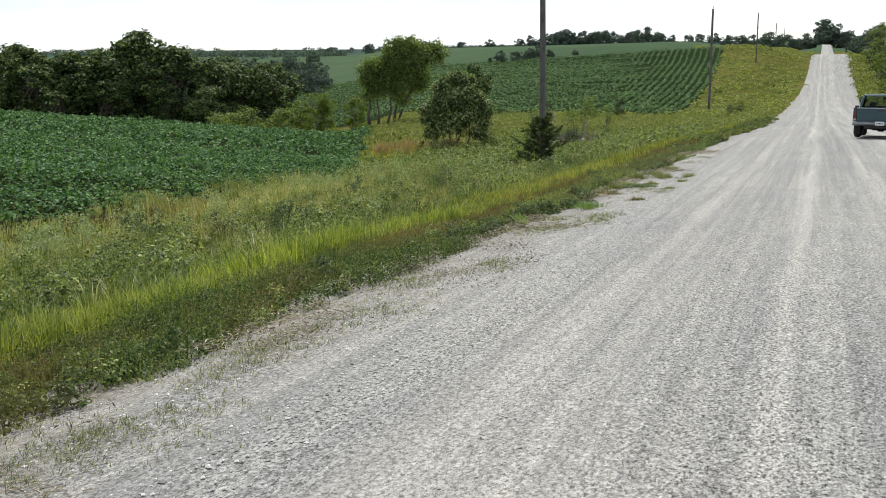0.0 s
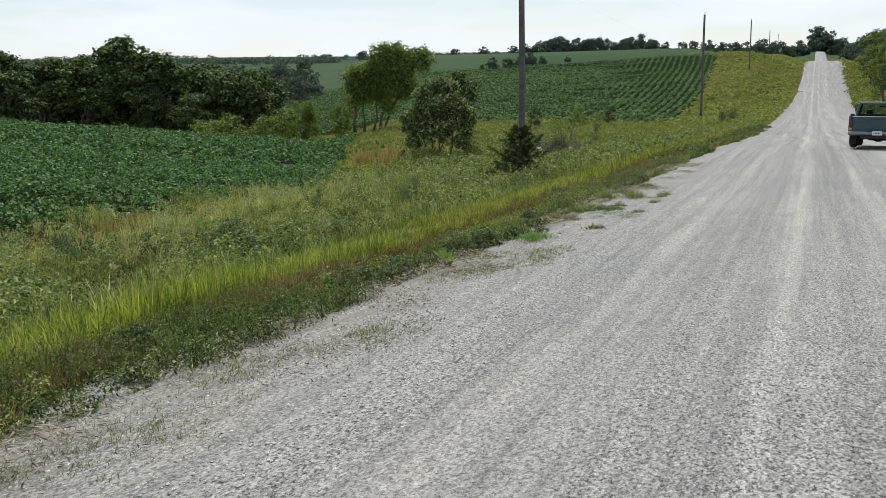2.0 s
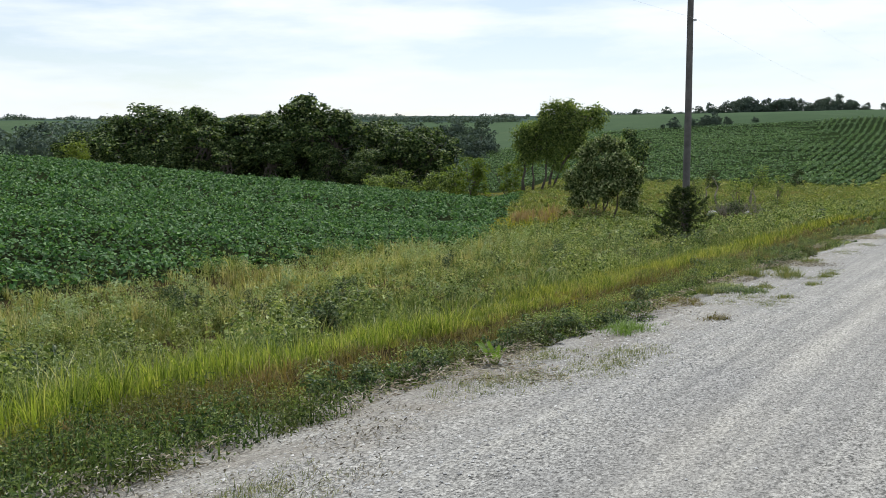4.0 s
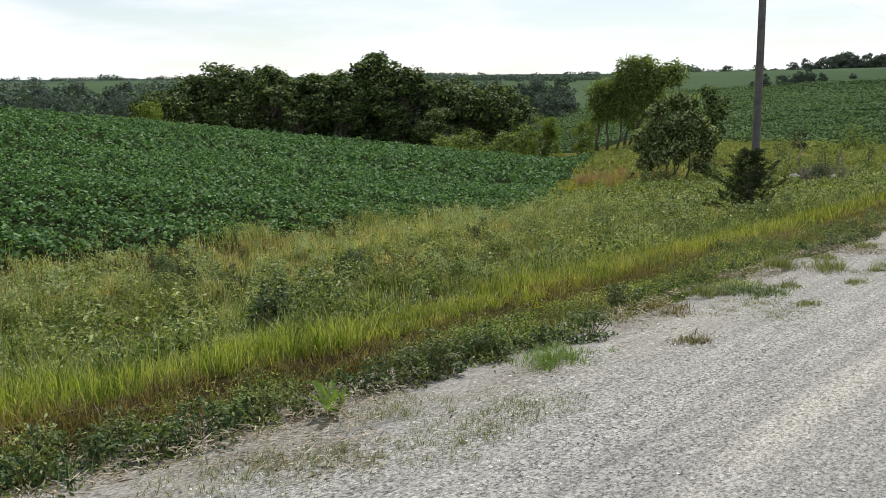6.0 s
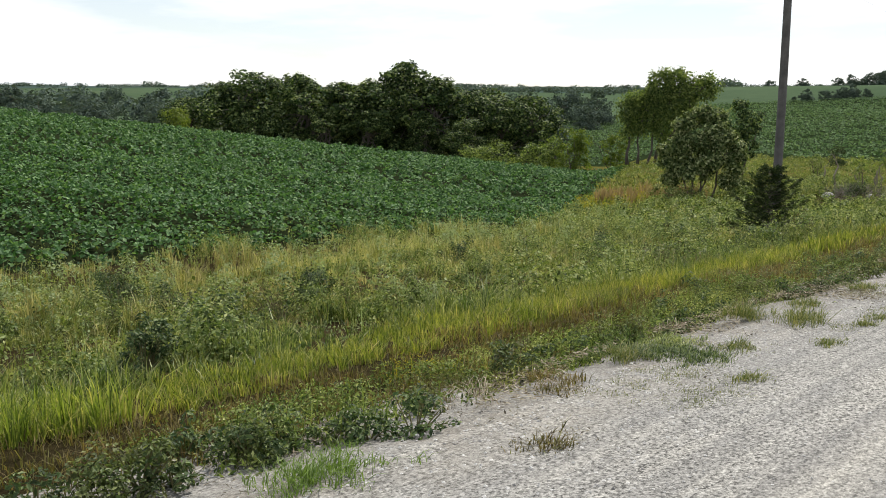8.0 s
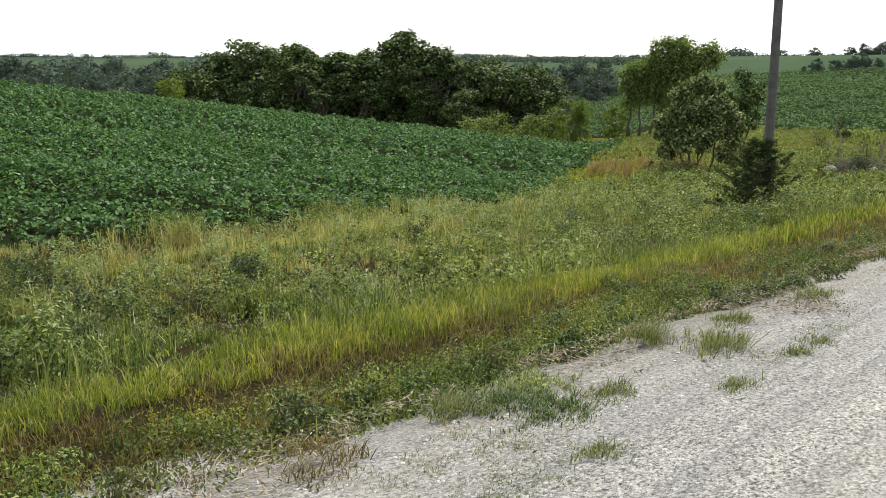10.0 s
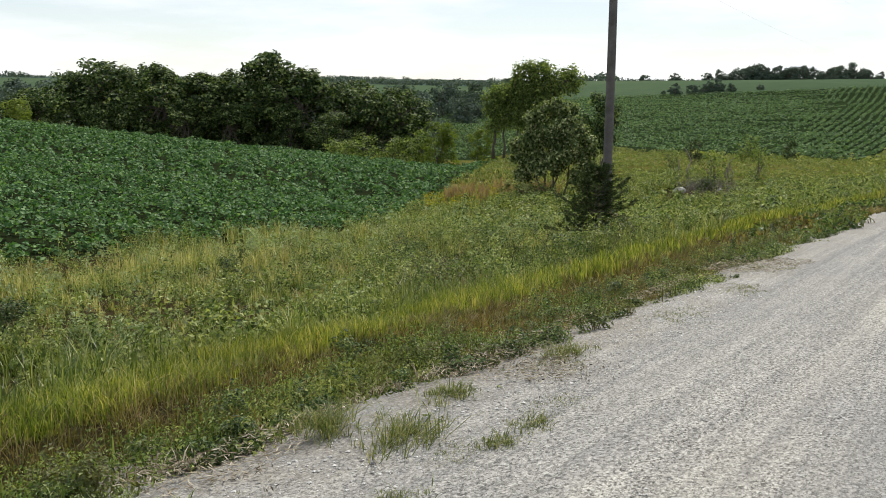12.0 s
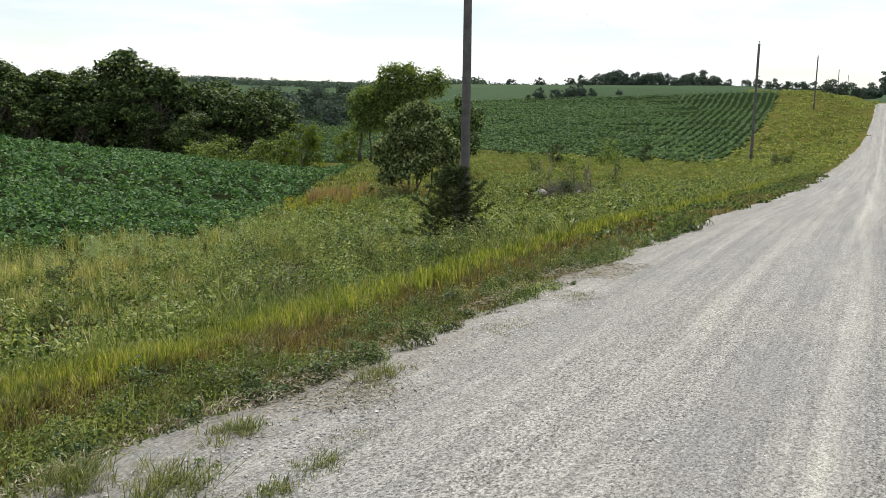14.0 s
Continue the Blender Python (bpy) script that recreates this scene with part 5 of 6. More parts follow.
EDGE_WEED = "bushy dark green weed at the edge of the gravel"
EDGE_PLANTS = [(-3.94, 3.85), (-4.2, 4.9), (-4.5, 7.4), (-4.3, 8.6), (-4.22, 9.8), (-4.16, 10.13), (-4.07, 10.35), (-4.05, 10.6), (-4.11, 10.85), (-4.05, 11.1), (-4.13, 11.65), (-4.04, 11.85), (-4.02, 12.3),
               (-3.9, 12.4), (-3.99, 12.87), (-3.9, 13.3), (-3.74, 13.42), (-3.58, 13.6), (-3.92, 14.0), (-4.3, 12.67), (-4.2, 12.9), (-4.05, 13.1), (-4.05, 15.0), (-4.07, 15.5), (-4.2, 15.2), (-4.16, 15.65),
               (-4.1, 16.05), (-3.95, 16.45), (-3.93, 17.05), (-3.97, 17.35), (-3.92, 17.7), (-3.95, 18.0), (-3.80, 19.3), (-3.2, 18.85), (-3.15, 18.05), (-3.95, 18.95), (-3.72, 19.5), (-3.62, 19.85), (-3.7, 20.4), (-3.5, 20.9), (-3.55, 21.6), (-3.4, 22.4), (-3.4, 23.2), (-3.4, 19.2), (-3.3, 24.2), (-3.25, 25.6), (-4.3, 18.6), (-4.77, 19.3), (-4.0, 21.2), (-4.2, 23.0), (-3.9, 25.2)]
for i, (x, y) in enumerate(EDGE_PLANTS):
    k = 0.6 + 0.4 * ((i * 7) % 5) / 4 if x < -3.4 else 0.4
    bushy_weed(x - 0.08, y, 0.25 * k, 0.22 * k, 320 + i, M_WEED_DEEP if i % 3 else M_WEED_DARK, EDGE_WEED)

# dry straw and dead stems lying on the shoulder
x, y, rng = patchy(60000, -4.7, -2.9, 1, 26, 95, lambda x, y: wander(x, y, 0.8, 61) + 0.5 * wander(x, y, 2.6, 62) > -0.25 + 1.1 * np.maximum(0, x + 3.6))
foot = on_ground(x, y, 0.012)
foot[:, 2] = np.maximum(foot[:, 2], road_top(np.maximum(x, -4.0), y) * (x > -3.9) + (x <= -3.9) * -99 + 0.014)
th = rng.uniform(0, 6.28, len(x))
lie = np.stack([np.cos(th), np.sin(th), rng.normal(0.05, 0.12, len(x))], 1)
stuff("straw", leaves(foot, lie, rng.uniform(0.02, 0.075, len(x)), 0.12, 0.02, rng), M_STRAW, "dry straw and dead stems on the shoulder", "straw")


x, y, rng = patchy(34000, -4.1, -2.75, 1, 20, 99, lambda x, y: wander(x, y, 0.5, 66) + 0.6 * wander(x, y, 1.6, 67) + 1.1 * (np.random.default_rng(9).random(len(x)) - 0.5) > 0.15 + 0.9 * np.abs(x + 3.5) + 0.05 * np.maximum(y - 9, 0))
foot = on_ground(x, y, 0.012)
foot[:, 2] = np.maximum(foot[:, 2], road_top(np.maximum(x, -4.0), y) + 0.012) + 0.02 * rng.random(len(x)) ** 2
M_LITTER = leafy("dead_litter", [(0.0, (0.06, 0.048, 0.040)), (0.3, (0.17, 0.148, 0.12)), (0.7, (0.30, 0.27, 0.22)), (1.0, (0.46, 0.43, 0.38))], 0.1, 0.85, 0.0)
stuff("dead_litter", facing_leaves(foot, np.repeat([[0.0, 0.0, 0.8]], len(x), 0), rng.uniform(0.010, 0.034, len(x)), 0.35, 0.12, 0.5, rng), M_LITTER, "brown dead leaves and crumbs of turf on the shoulder", "litter")


def mounds(name, n, x0, x1, y0, y1, mat, seed, label, test=None, r0=0.28, r1=0.55, h0=0.35, h1=0.8, per=85, leaf=0.085):
    """Domed clumps of leafy growth that stand above the rest."""
    x, y, rng = patchy(n, x0, x1, y0, y1, seed, test)
    m = len(x)
    nb = max(4, min(16, per // 14))
    db = unit(rng.normal(size=(m, nb, 3)))
    db[:, :, 2] = np.abs(db[:, :, 2])
    r, h = rng.uniform(r0, r1, m), rng.uniform(h0, h1, m)
    size = np.stack([r, r, h], 1)
    bunch = db * size[:, None] * rng.uniform(0.55, 1.05, (m, nb, 1))
    pick = rng.integers(0, nb, (m, per))
    rows = np.arange(m)[:, None]
    d = unit(rng.normal(size=(m, per, 3)) + np.array([0, 0, 0.4]))
    at = bunch[rows, pick] + d * (size[:, None] * 0.24 + leaf * 0.5) * rng.uniform(0.5, 1.0, (m, per, 1))
    at += np.stack([x, y, ground_z(x, y)], 1)[:, None]
    face = d * 0.6 + db[rows, pick] * 0.5 + np.array([0, 0, 0.35])
    return stuff(name, facing_leaves(at.reshape(-1, 3), face.reshape(-1, 3), leaf * rng.uniform(0.6, 1.3, m * per), 0.55, 0.12, 0.4, rng), mat, label, "weeds")


def clump_at(name, spots, mat, label, seed, per=1500, leaf=0.06):
    rng = np.random.default_rng(seed)
    for x, y, r, h in spots:
        db = unit(rng.normal(size=(34, 3)))
        db[:, 2] = np.abs(db[:, 2])
        bunch = db * np.array([r, r, h]) * rng.uniform(0.5, 1.1, (34, 1))
        pick = rng.integers(0, 34, per)
        d = unit(rng.normal(size=(per, 3)) + np.array([0, 0, 0.4]))
        e = empty(name, Matrix.Translation(ground_at(x, y, 0.02)), label, "weed", "ditch clumps")
        at = bunch[pick] + d * np.array([r, r, h]) * 0.2 * rng.uniform(0.4, 1.0, (per, 1))
        face = d * 0.6 + db[pick] * 0.5 + np.array([0, 0, 0.35])
        tagged(part("foliage", facing_leaves(at, face, leaf * rng.uniform(0.6, 1.3, per), 0.5, 0.12, 0.4, rng), mat, e), kind="stuff")
        tagged(part("stem_growth", group_of([tube([(0, 0, -0.05), tuple(at[i] * 0.5), tuple(at[i])], [0.008, 0.006, 0.003], 3) for i in range(0, per, 30)]), M_STEM, e), kind="stuff")


clump_at("leafy_weed", [(-13.3, 23.9, 0.95, 0.85), (-10.0, 26.4, 0.7, 0.75), (-13.1, 20.0, 0.9, 0.8), (-10.9, 27.3, 0.8, 0.85), (-12.7, 24.9, 0.6, 0.7), (-12.2, 20.7, 0.7, 0.75)], M_WEED_GREEN, "tall spreading green weed clump in the ditch", 131)
clump_at("dark_weed", [(-14.5, 21.9, 0.45, 0.75), (-14.2, 18.5, 0.5, 0.75), (-17.5, 19.2, 0.5, 0.8), (-16.5, 18.7, 0.5, 0.8), (-14.2, 21.7, 0.4, 0.8), (-11.6, 17.3, 0.5, 0.7), (-9.3, 15.2, 0.4, 0.6), (-12.9, 30.5, 0.7, 0.9), (-9.0, 31.0, 0.6, 0.8), (-15.0, 27.0, 0.6, 0.9)], M_WEED_DEEP, "upright dark green weed clump in the ditch", 132)
clump_at("white_flowered_weed", [(-11.3, 21.2, 0.7, 0.7), (-10.9, 21.8, 0.5, 0.65)], M_WEED_PALE, "weed clump with whitish flower heads in the ditch", 133, 1000, 0.055)
mounds("weed_mounds", 720, -17.5, -7.0, 2, 40, M_WEED_GREEN, 121, "domed clumps of leafy green weeds in the ditch", lambda x, y: gaps(x, y) > 0.05, 0.2, 0.5, 0.40, 0.85, 250, 0.068)
mounds("weed_mounds", 75, -17.0, -7.6, 4, 40, M_WEED_DARK, 122, "domed clumps of dark weeds in the ditch", lambda x, y: wander(x, y, 2.6, 24) > 0.1, 0.3, 0.7, 0.45, 0.9, 460, 0.07)
mounds("weed_mounds", 240, -22.5, -15, 2, 46, M_WEED_PALE, 123, "pale flowering clumps near the bean field", None, 0.2, 0.45, 0.5, 0.9, 90, 0.08)
mounds("weed_mounds", 420, -25, -7.0, 40, 74, M_WEED_GREEN, 124, "domed clumps of leafy green weeds in the ditch", None, 0.35, 0.8, 0.4, 0.95, 120, 0.15)
mounds("meadow_clumps", 1500, -50, -4.8, 68, 118, M_MEADOW, 128, "low leafy clumps of meadow growth", lambda x, y: ~in_far_beans(x, y) & (x > -0.6 * y), 0.4, 1.0, 0.18, 0.5, 40, 0.17)
mounds("bank_cover", 2100, -32, -3.8, 100, 420, M_BANK, 129, "low rough growth all over the bank by the road", lambda x, y: ~in_far_beans(x, y) & (x < -4.5 + 1.0 * smooth(120, 230, y)), 0.6, 1.6, 0.14, 0.4, 28, 0.42)
mounds("bank_cover", 520, 5.3, 11, 60, 300, M_BANK, 130, "low rough growth on the road's other bank", None, 0.5, 1.3, 0.2, 0.5, 28, 0.35)
mounds("bank_clumps", 260, -24, -5.5, 100, 250, M_BANK, 125, "darker clumps of growth on the bank by the road", lambda x, y: ~in_far_beans(x - 1, y), 0.5, 1.3, 0.35, 0.7, 45, 0.25)
mounds("edge_mounds", 130, -4.5, -3.4, 0, 30, M_WEED_DARK, 126, "low clumps of dark weeds along the gravel edge", off_gravel(0.15), 0.08, 0.24, 0.10, 0.28, 330, 0.027)
mounds("edge_mounds", 130, -4.7, -3.4, 0, 30, M_WEED_GREEN, 127, "low clumps of green weeds along the gravel edge", off_gravel(0.1), 0.08, 0.20, 0.08, 0.20, 240, 0.026)

# loose stone on the road
rs = np.random.default_rng(91)
n = 28000
sx, sy = rs.uniform(-3.9, 3.0, n), 0.4 + 22 * rs.random(n) ** 1.25
sx[17000:] = np.clip(-3.0 + 0.42 * rs.normal(size=n - 17000), -4.0, -1.6)
sy[17000:] = rs.uniform(2.0, 24.0, n - 17000)
lanes = 0.5 + 0.5 * wander(sx, sy * 0.03, 0.55, 51)
keep = rs.random(n) < np.where(sx < -2.2, 1.0, 0.25 + 0.75 * lanes)
sx, sy = sx[keep], sy[keep]
n = len(sx)
sz = np.maximum(road_top(sx, sy) * (sx > -3.5) + (sx <= -3.5) * -99, ground_z(sx, sy))
sr = (0.0045 + 0.0075 * rs.random(n) ** 3) * np.where(sx < -2.4, 1.15, 0.9)
octa = np.array([(1, 0, 0), (0, 1, 0), (-1, 0, 0), (0, -1, 0), (0, 0, 0.55), (0, 0, -0.6)], float)
of = np.array([(0, 1, 4), (1, 2, 4), (2, 3, 4), (3, 0, 4), (0, 2, 1), (0, 3, 2)])
th = rs.uniform(0, 6.28, n)
v = octa[None] * (sr[:, None, None] * rs.uniform(0.65, 1.25, (n, 6, 3)))
vx, vy = v[:, :, 0] * np.cos(th)[:, None] - v[:, :, 1] * np.sin(th)[:, None], v[:, :, 0] * np.sin(th)[:, None] + v[:, :, 1] * np.cos(th)[:, None]
v = np.stack([vx + sx[:, None], vy + sy[:, None], v[:, :, 2] + (sz + sr * 0.25)[:, None]], -1).reshape(-1, 3)
mg, tg, bg = material("loose_stone", 0.9, 0, 0.3)
gg = tg.nodes.new("ShaderNodeNewGeometry")
tg.links.new(ramp(tg, gg.outputs["Random Per Island"], [(0.0, (0.16, 0.156, 0.15)), (0.25, (0.30, 0.295, 0.285)), (0.7, (0.44, 0.434, 0.418)), (1.0, (0.62, 0.612, 0.59))]), bg.inputs["Base Color"])
stuff("loose_gravel", (v, [(np.arange(n)[:, None, None] * 6 + of[None]).reshape(-1, 3)]), mg, "loose crushed limestone scattered over the road", "gravel")

# ---- utility poles and wires ----
M_POLE = plain("weathered_pole_wood", (0.105, 0.100, 0.096), 0.9, 0, 0.3, 3.0, 0.01)
M_STEEL = plain("galvanised_steel", (0.45, 0.46, 0.47), 0.45, 0.9, 0.1, 12)
M_PORCELAIN = plain("insulator_porcelain", (0.32, 0.33, 0.34), 0.25, 0, 0.05, 10)
M_WIRE = plain("aluminium_wire", (0.55, 0.56, 0.58), 0.4, 0.8, 0.05, 4)


def box_bm(x0, x1, y0, y1, z0, z1, bevel=0.0, seg=2):
    bm = bmesh.new()
    bmesh.ops.create_cube(bm, size=1, matrix=Matrix.LocRotScale(((x0 + x1) / 2, (y0 + y1) / 2, (z0 + z1) / 2), None, (x1 - x0, y1 - y0, z1 - z0)))
    if bevel:
        bmesh.ops.bevel(bm, geom=bm.edges[:], offset=bevel, segments=seg, affect="EDGES", profile=0.5)
    return bm


POLES = [(-12.0, -36.0, 12.2), (-12.2, 40.2, 12.0), (-12.2, 108.0, 11.65), (-14.1, 215.4, 10.8), (-15.6, 336.0, 9.6), (-17, 450, 9.5)]
heads = []
for i, (x, y, h) in enumerate(POLES):
    z = float(ground_z(x, y))
    e = empty("utility_pole", Matrix.Translation((x, y, z)), "weathered grey wooden utility pole with one wire on top", "utility pole", "poles along the road")
    u = np.linspace(0, 1, 9)
    part("shaft", tube(np.stack([0.02 * np.sin(u * 5), 0 * u, -0.3 + u * (h + 0.3)], 1), 0.155 - 0.045 * u, 12), M_POLE, e, "", True)
    part("pin", tube([(0, 0, h - 0.05), (0, 0, h + 0.16)], [0.012, 0.012], 6), M_STEEL, e)
    part("insulator", tube([(0, 0, h + 0.12), (0, 0, h + 0.16), (0, 0, h + 0.2), (0, 0, h + 0.27)], [0.035, 0.075, 0.05, 0.035], 10), M_PORCELAIN, e, "grey porcelain insulator")
    part("bracket", box_bm(0.10, 0.24, -0.03, 0.03, h - 3.18, h - 3.08, 0.01), M_STEEL, e)
    heads.append(((x, y, z + h + 0.25), (x + 0.22, y, z + h - 3.08)))
for line in range(2):
    for (a, b) in zip(heads[:-1], heads[1:]):
        p, q = np.array(a[line]), np.array(b[line])
        u = np.linspace(0, 1, 25)[:, None]
        c = p * (1 - u) + q * u
        c[:, 2] -= 4 * 1.1 * (u * (1 - u))[:, 0]
        tagged(part("power_line", tube(c, np.full(25, 0.002), 5), M_WIRE), "thin bare aluminium wire strung between the poles", "wire", "wires")

# ---- pale rock, dead brush and dry sticks in the grass ----
M_ROCK = plain("pale_rock", (0.36, 0.355, 0.335), 0.9, 0, 0.2, 4.0, 0.02)


def boulder(x, y, r, seed, label):
    rng = np.random.default_rng(seed)
    bm = bmesh.new()
    bmesh.ops.create_icosphere(bm, subdivisions=3, radius=1)
    for v in bm.verts:
        k = 1 + 0.22 * noise.noise(v.co * 1.4 + Vector((seed, 0, 0))) + 0.08 * noise.noise(v.co * 4)
        v.co = Vector((v.co.x * r * 1.3 * k, v.co.y * r * k, v.co.z * r * 0.8 * k))
    ob = tagged(part("rock", bm, M_ROCK, None, "", True), label, "rock", "rocks")
    ob.location = (x, y, float(ground_z(x, y)) + r * 0.9)


boulder(-19.2, 66.6, 0.27, 5, "pale limestone rock lying in the grass")
boulder(-16.9, 67.2, 0.17, 6, "small pale limestone rock beside the larger one")


def dead_brush(x, y, w, h, n, seed, label, tall=False):
    rng = np.random.default_rng(seed)
    e = empty("dead_brush", Matrix.Translation(ground_at(x, y, 0.02)), label, "dead brush", "dead brush")
    for i in range(n):
        sticks = []
        p = np.array([rng.normal(0, w * 0.35), rng.normal(0, w * 0.2), 0.0])
        q = p + np.array([rng.normal(0, 0.35), rng.normal(0, 0.35), rng.uniform(0.4, 1.0) * h])
        sticks.append(tube(limb_path(p, q, rng, 5, 0.25), np.linspace(0.075 if tall else 0.018, 0.02 if tall else 0.006, 5), 4))
        for _ in range(3):
            a = p + (q - p) * rng.uniform(0.4, 0.9)
            sticks.append(tube(limb_path(a, a + rng.normal(0, 0.28, 3) + np.array([0, 0, 0.12]), rng, 4), [0.008, 0.006, 0.004, 0.002], 4))
        part("stick", group_of(sticks), M_DRY, e)


dead_brush(-18.0, 67.6, 3.2, 1.0, 80, 7, "low pile of grey dead brush in the grass")
dead_brush(-18.3, 73.0, 3.6, 2.6, 6, 8, "bare dead saplings with pale forked stems", True)
shrub("sapling", -18.9, 72.0, 2.3, 2.2, M_WILLOW, 700, 0.14, 71, "thin leafy green sapling among dead stems", lobes=7)
shrub("sapling", -16.6, 74.0, 2.5, 1.6, M_WILLOW, 600, 0.14, 72, "thin leafy green sapling among dead stems", lobes=6)
shrub("shrub", -18.0, 68.2, 0.95, 3.6, M_CEDAR, 2000, 0.10, 70, "low dark weeds round the rock", lobes=7)

# ---- pickup truck parked on the right of the road ----
M_PAINT, tp, bp = material("teal_paint", 0.32, 0.0, 0.4)
tp.links.new(ramp(tp, noise_of(tp, 3.0, 4.0), [(0.3, (0.006, 0.036, 0.046)), (0.7, (0.010, 0.052, 0.062))]), bp.inputs["Base Color"])
bp.inputs["Coat Weight"].default_value = 0.3
M_CHROME = plain("chrome", (0.50, 0.51, 0.53), 0.22, 1.0, 0.05, 8)
M_BUMPER = plain("dull_chrome", (0.20, 0.21, 0.22), 0.38, 1.0, 0.1, 8)
M_RUBBER = plain("tyre_rubber", (0.018, 0.018, 0.018), 0.85, 0, 0.2, 10)
M_BLACK = plain("black_plastic", (0.02, 0.02, 0.022), 0.5, 0, 0.1, 10)
M_RED = plain("red_lens", (0.07, 0.008, 0.010), 0.2, 0, 0.1, 10)
M_AMBER = plain("amber_lens", (0.45, 0.30, 0.22), 0.25, 0, 0.1, 10)
M_PLATE = plain("plate", (0.62, 0.66, 0.70), 0.4, 0, 0.05, 10)
M_GLASS, tgl, bgl = material("window_glass", 0.03, 0.0, 0.5)
bgl.inputs["Base Color"].default_value = (0.55, 0.60, 0.66, 1)
bgl.inputs["Transmission Weight"].default_value, bgl.inputs["IOR"].default_value = 1.0, 1.05
M_SEAT = plain("seat_cloth", (0.06, 0.065, 0.07), 0.95, 0, 0.15, 20)


def prism(profile, x0, x1, bevel=0.02, taper=0.0, z_taper_from=0.0):
    """A solid with a side profile of (y, z) points, from x0 to x1; above z_taper_from it narrows by taper a metre."""
    bm = bmesh.new()
    ring = []
    for x in (x0, x1):
        s = 1 if x < (x0 + x1) / 2 else -1
        ring.append([bm.verts.new((x + s * taper * max(0.0, z - z_taper_from), y, z)) for y, z in profile])
    n = len(profile)
    bm.faces.new(ring[0])
    bm.faces.new(ring[1][::-1])
    for i in range(n):
        bm.faces.new((ring[0][i], ring[1][i], ring[1][(i + 1) % n], ring[0][(i + 1) % n]))
    bmesh.ops.recalc_face_normals(bm, faces=bm.faces[:])
    if bevel:
        bmesh.ops.bevel(bm, geom=bm.edges[:], offset=bevel, segments=2, affect="EDGES", profile=0.5)
    return bm


def arch(yc, r, z0, n=9):
    return [(yc - r * math.cos(math.pi * k / (n - 1)), z0 + r * math.sin(math.pi * k / (n - 1))) for k in range(n)]


def pickup(m):
    e = empty("pickup_truck", m, "older dark teal pickup truck parked on the gravel, seen from behind", "pickup truck")
    W = 0.97
    for s in (-1, 1):
        # bed side with its wheel arch
        prof = [(0.06, 0.52)] + [(0.75, 0.52)] + arch(1.22, 0.43, 0.50)[1:-1] + [(1.70, 0.52), (2.22, 0.52), (2.22, 1.14), (0.06, 1.14)]
        part("bed_side", prism(prof, s * W, s * (W - 0.09), 0.012), M_PAINT, e)
        part("bed_rail", box_bm(min(s * (W + 0.005), s * (W - 0.10)), max(s * (W + 0.005), s * (W - 0.10)), 0.05, 2.22, 1.14, 1.175, 0.012), M_BLACK, e, "black rail cap")
        prof = [(2.25, 0.45), (3.85, 0.45)] + arch(4.35, 0.43, 0.48)[1:-1] + [(4.85, 0.46), (5.25, 0.5), (5.28, 0.95), (3.75, 1.10), (2.25, 1.13)]
        part("cab_side", prism(prof, s * W, s * (W - 0.10), 0.014), M_PAINT, e)
        d = part("door", prism([(2.42, 0.5), (3.62, 0.5), (3.62, 1.09), (2.42, 1.11)], s * (W + 0.012), s * (W - 0.01), 0.01), M_PAINT, e)
        part("door_handle", box_bm(*sorted((s * (W + 0.01), s * (W + 0.035))), 2.5, 2.66, 0.98, 1.01, 0.006), M_CHROME, d)
        mi = part("wing_mirror", box_bm(*sorted((s * (W + 0.03), s * (W + 0.19))), 3.40, 3.48, 1.13, 1.28, 0.025), M_BLACK, e, "black wing mirror")
        part("mirror_arm", tube([(s * (W - 0.03), 3.48, 1.12), (s * (W + 0.08), 3.45, 1.18)], [0.018, 0.018], 6), M_BLACK, mi)
        part("tail_light", box_bm(*sorted((s * (W - 0.015), s * (W - 0.13))), 0.015, 0.09, 0.76, 1.06, 0.012), M_RED, e, "red tail light lens")
        part("reversing_light", box_bm(*sorted((s * (W - 0.02), s * (W - 0.125))), 0.010, 0.06, 0.68, 0.755, 0.008), M_AMBER, e, "pale reversing light lens")
        for yc in (1.22, 4.35):
            wheel = part("wheel", tube([(s * (W - 0.27), yc, 0.37), (s * (W - 0.02), yc, 0.37)], [0.215, 0.215], 20), M_STEEL, e)
            r = np.array([0.30, 0.355, 0.37, 0.37, 0.355, 0.30])
            xs = np.linspace(W - 0.285, W - 0.015, 6)
            part("tyre", tube(np.stack([s * xs, np.full(6, yc), np.full(6, 0.37)], 1), r, 24), M_RUBBER, wheel, "black tyre", True)
    tg_ = part("tailgate", prism([(0.0, 0.60), (0.07, 0.60), (0.07, 1.13), (0.0, 1.15)], -W + 0.14, W - 0.14, 0.012), M_PAINT, e)
    part("tailgate_panel", box_bm(-0.68, 0.68, -0.012, 0.004, 0.70, 1.02, 0.01), M_PAINT, tg_)
    part("tailgate_handle", box_bm(-0.11, 0.11, -0.02, 0.005, 1.04, 1.09, 0.008), M_BLACK, tg_, "black latch handle")
    part("tailgate_cap", box_bm(-W + 0.12, W - 0.12, -0.01, 0.08, 1.145, 1.17, 0.01), M_CHROME, tg_, "bright top trim")
    part("bed_floor", box_bm(-W + 0.09, W - 0.09, 0.07, 2.22, 0.60, 0.66), M_BLACK, e)
    part("bed_front", box_bm(-W + 0.09, W - 0.09, 2.16, 2.22, 0.66, 1.14, 0.01), M_PAINT, e)
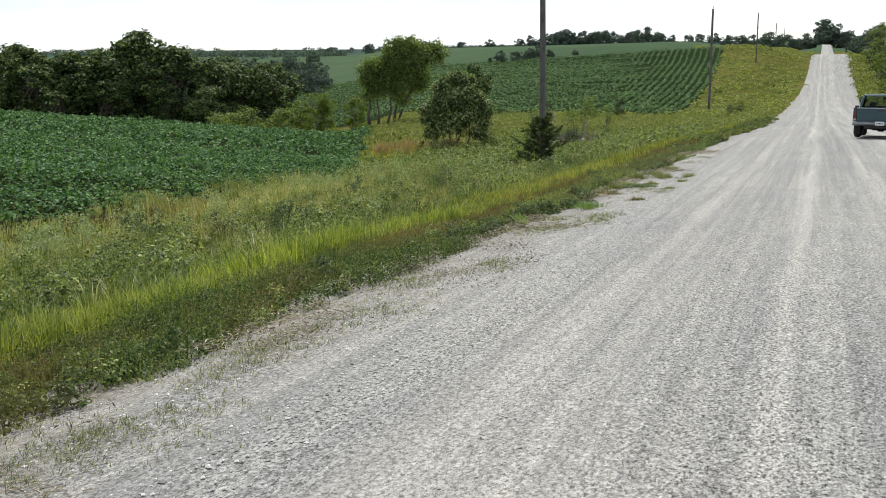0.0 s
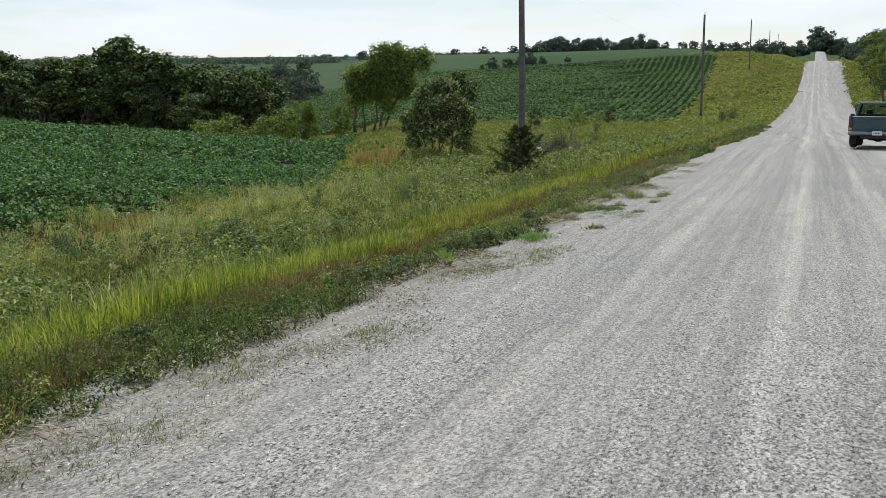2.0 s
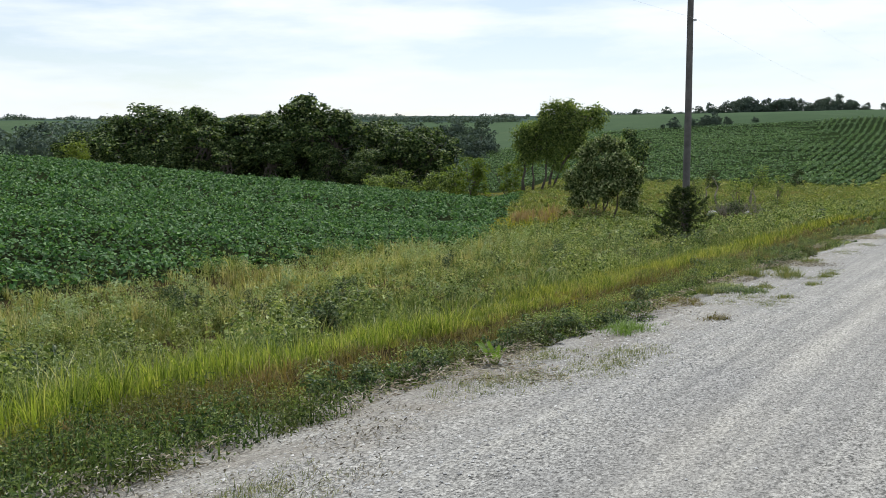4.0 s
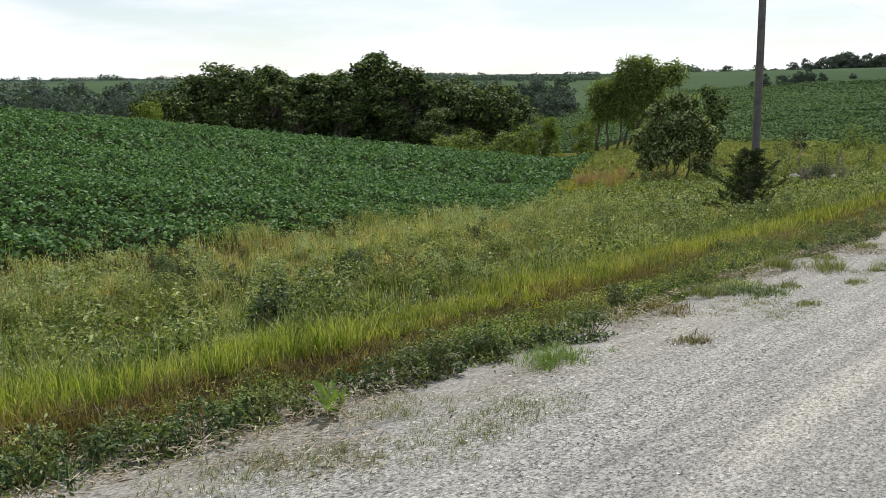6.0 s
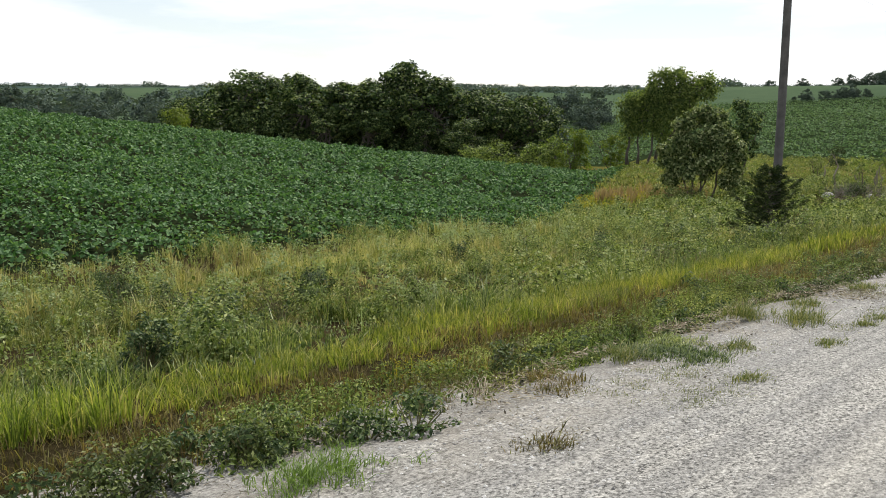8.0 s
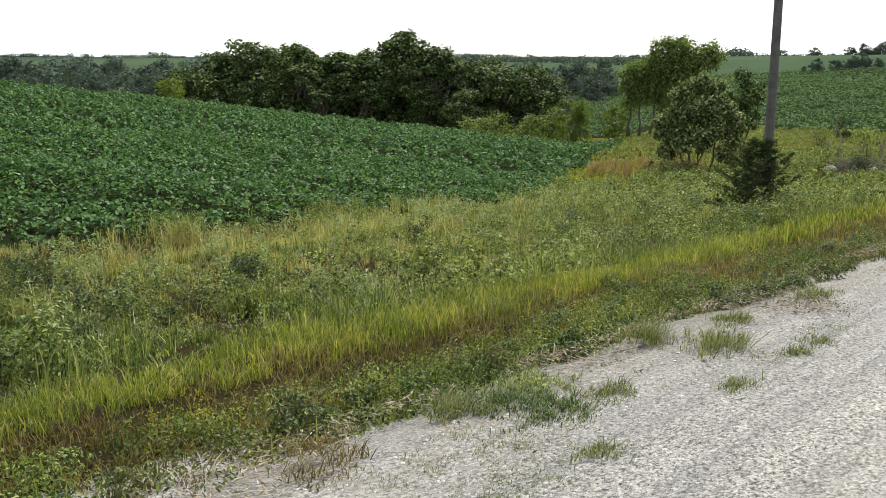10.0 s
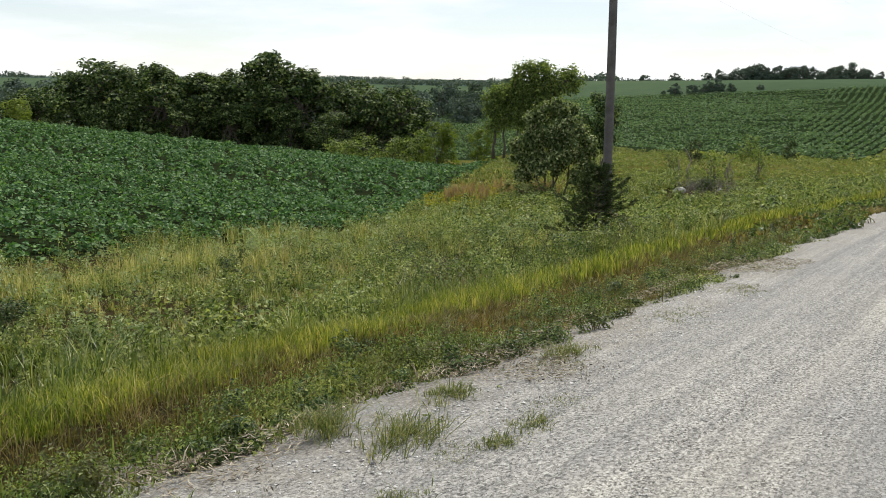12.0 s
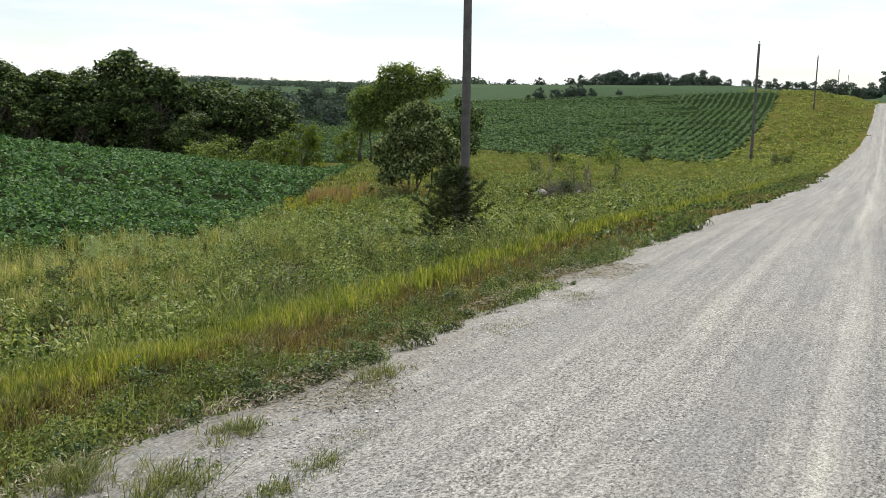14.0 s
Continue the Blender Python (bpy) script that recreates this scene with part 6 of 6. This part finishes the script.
    b = part("rear_bumper", prism([(-0.20, 0.50), (-0.02, 0.48), (-0.02, 0.65), (-0.20, 0.63), (-0.22, 0.56)], -W + 0.02, W - 0.02, 0.018), M_BUMPER, e, "dull chrome step bumper")
    part("bumper_step", box_bm(-0.38, 0.38, -0.215, -0.03, 0.632, 0.655, 0.006), M_BLACK, b)
    pl = part("number_plate", box_bm(-0.155, 0.155, -0.232, -0.222, 0.50, 0.645, 0.004), M_PLATE, e, "pale number plate")
    for k in range(5):
        part("plate_bar", box_bm(-0.11 + k * 0.048, -0.08 + k * 0.048, -0.236, -0.2325, 0.545, 0.60), M_BLACK, pl)
    # unseen tyre, flaps, springs and axle housing, added to darken the shaded gap underneath
    part("added_spare_tyre", tube([(0, 0.75, 0.30), (0, 0.75, 0.34), (0, 0.75, 0.46), (0, 0.75, 0.50)], [0.28, 0.34, 0.34, 0.28], 24), M_RUBBER, e, "unseen spare tyre added to darken the gap under the bed", True)
    for s in (-1, 1):
        part("added_mud_flap", box_bm(*sorted((s * (W - 0.02), s * (W - 0.27))), 0.66, 0.675, 0.16, 0.56, 0.004), M_RUBBER, e, "black rubber mud flap added to darken the gap underneath")
        part("added_leaf_spring", tube([(s * 0.56, 0.45, 0.47), (s * 0.56, 1.22, 0.33), (s * 0.56, 1.95, 0.47)], [0.03, 0.035, 0.03], 6), M_BLACK, e)
    part("added_differential", tube([(-0.18, 1.22, 0.37), (-0.08, 1.22, 0.37), (0.08, 1.22, 0.37), (0.18, 1.22, 0.37)], [0.06, 0.13, 0.13, 0.06], 12), M_BLACK, e, "", True)
    part("tow_hitch", tube([(0, 0.0, 0.44), (0, -0.22, 0.44)], [0.035, 0.035], 8), M_BLACK, e)
    part("exhaust_pipe", tube([(0.62, 0.9, 0.38), (0.66, 0.10, 0.36)], [0.03, 0.03], 8), M_STEEL, e)
    part("chassis", box_bm(-0.55, 0.55, 0.05, 5.0, 0.36, 0.52, 0.03), M_BLACK, e)
    for yc in (1.22, 4.35):
        part("axle", tube([(-W + 0.2, yc, 0.37), (W - 0.2, yc, 0.37)], [0.05, 0.05], 8), M_BLACK, e)
    # cab: roof, pillars and glass
    part("cab_back", box_bm(-W + 0.06, W - 0.06, 2.25, 2.31, 0.5, 1.15, 0.012), M_PAINT, e)
    part("roof", prism([(2.36, 1.66), (2.46, 1.735), (3.2, 1.75), (3.42, 1.70), (3.46, 1.66)], -0.76, 0.76, 0.03), M_PAINT, e)
    for s in (-1, 1):
        part("rear_pillar", tube([(s * 0.875, 2.29, 1.12), (s * 0.83, 2.33, 1.42), (s * 0.745, 2.41, 1.69)], [0.055, 0.05, 0.04], 8), M_PAINT, e)
        part("front_pillar", tube([(s * 0.88, 3.98, 1.10), (s * 0.75, 3.42, 1.68)], [0.035, 0.03], 8), M_PAINT, e)
        part("side_window", prism([(2.40, 1.13), (3.90, 1.12), (3.42, 1.66), (2.46, 1.66)], s * 0.885, s * 0.878, 0, 0.22, 1.12), M_GLASS, e)
    rw = part("rear_window", prism([(2.285, 1.15), (2.292, 1.15), (2.392, 1.665), (2.385, 1.665)], -0.83, 0.83, 0, 0.20, 1.15), M_GLASS, e, "sliding rear window")
    for x in (-0.27, 0.27):
        part("window_bar", tube([(x, 2.278, 1.15), (x, 2.378, 1.66)], [0.012, 0.012], 5), M_BLACK, rw)
    part("windscreen", prism([(3.99, 1.10), (3.998, 1.10), (3.448, 1.68), (3.44, 1.68)], -0.84, 0.84, 0, 0.20, 1.1), M_GLASS, e)
    part("bonnet", prism([(3.98, 0.95), (5.22, 0.85), (5.25, 0.98), (4.0, 1.11)], -W + 0.08, W - 0.08, 0.03), M_PAINT, e)
    part("grille", box_bm(-W + 0.05, W - 0.05, 5.2, 5.29, 0.48, 0.95, 0.02), M_BLACK, e)
    part("front_bumper", box_bm(-W + 0.02, W - 0.02, 5.26, 5.42, 0.42, 0.6, 0.03), M_CHROME, e)
    seat = part("seat_back", prism([(2.5, 0.7), (2.66, 0.7), (2.60, 1.25), (2.48, 1.27)], -0.8, 0.8, 0.04), M_SEAT, e, "grey bench seat back")
    for x in (-0.42, 0.42):
        part("headrest", box_bm(x - 0.13, x + 0.13, 2.47, 2.57, 1.27, 1.42, 0.04), M_SEAT, seat)
    part("dashboard", box_bm(-0.8, 0.8, 3.55, 3.95, 0.85, 1.08, 0.04), M_BLACK, e)
    part("steering_wheel", tube([(-0.4 + 0.19 * math.cos(a), 3.40 - 0.05 * math.sin(a), 1.03 + 0.18 * math.sin(a)) for a in np.linspace(0, 2 * math.pi, 17)], np.full(17, 0.014), 6), M_BLACK, e)
    part("rear_view_mirror", box_bm(-0.12, 0.12, 3.40, 3.43, 1.54, 1.60, 0.01), M_BLACK, e)


ty, TRUCK = 33.1, 0.85
slope = math.degrees(math.atan((float(road_z(ty + 4.1)) - float(road_z(ty + 1.1))) / 3.0))
tx_mid = 1.375
pickup(pose(tx_mid, ty, float(road_top(tx_mid, ty + 1.1)) - math.tan(radians(slope)) * 1.1, slope, 0, -6.0) @ Matrix.Scale(TRUCK, 4))
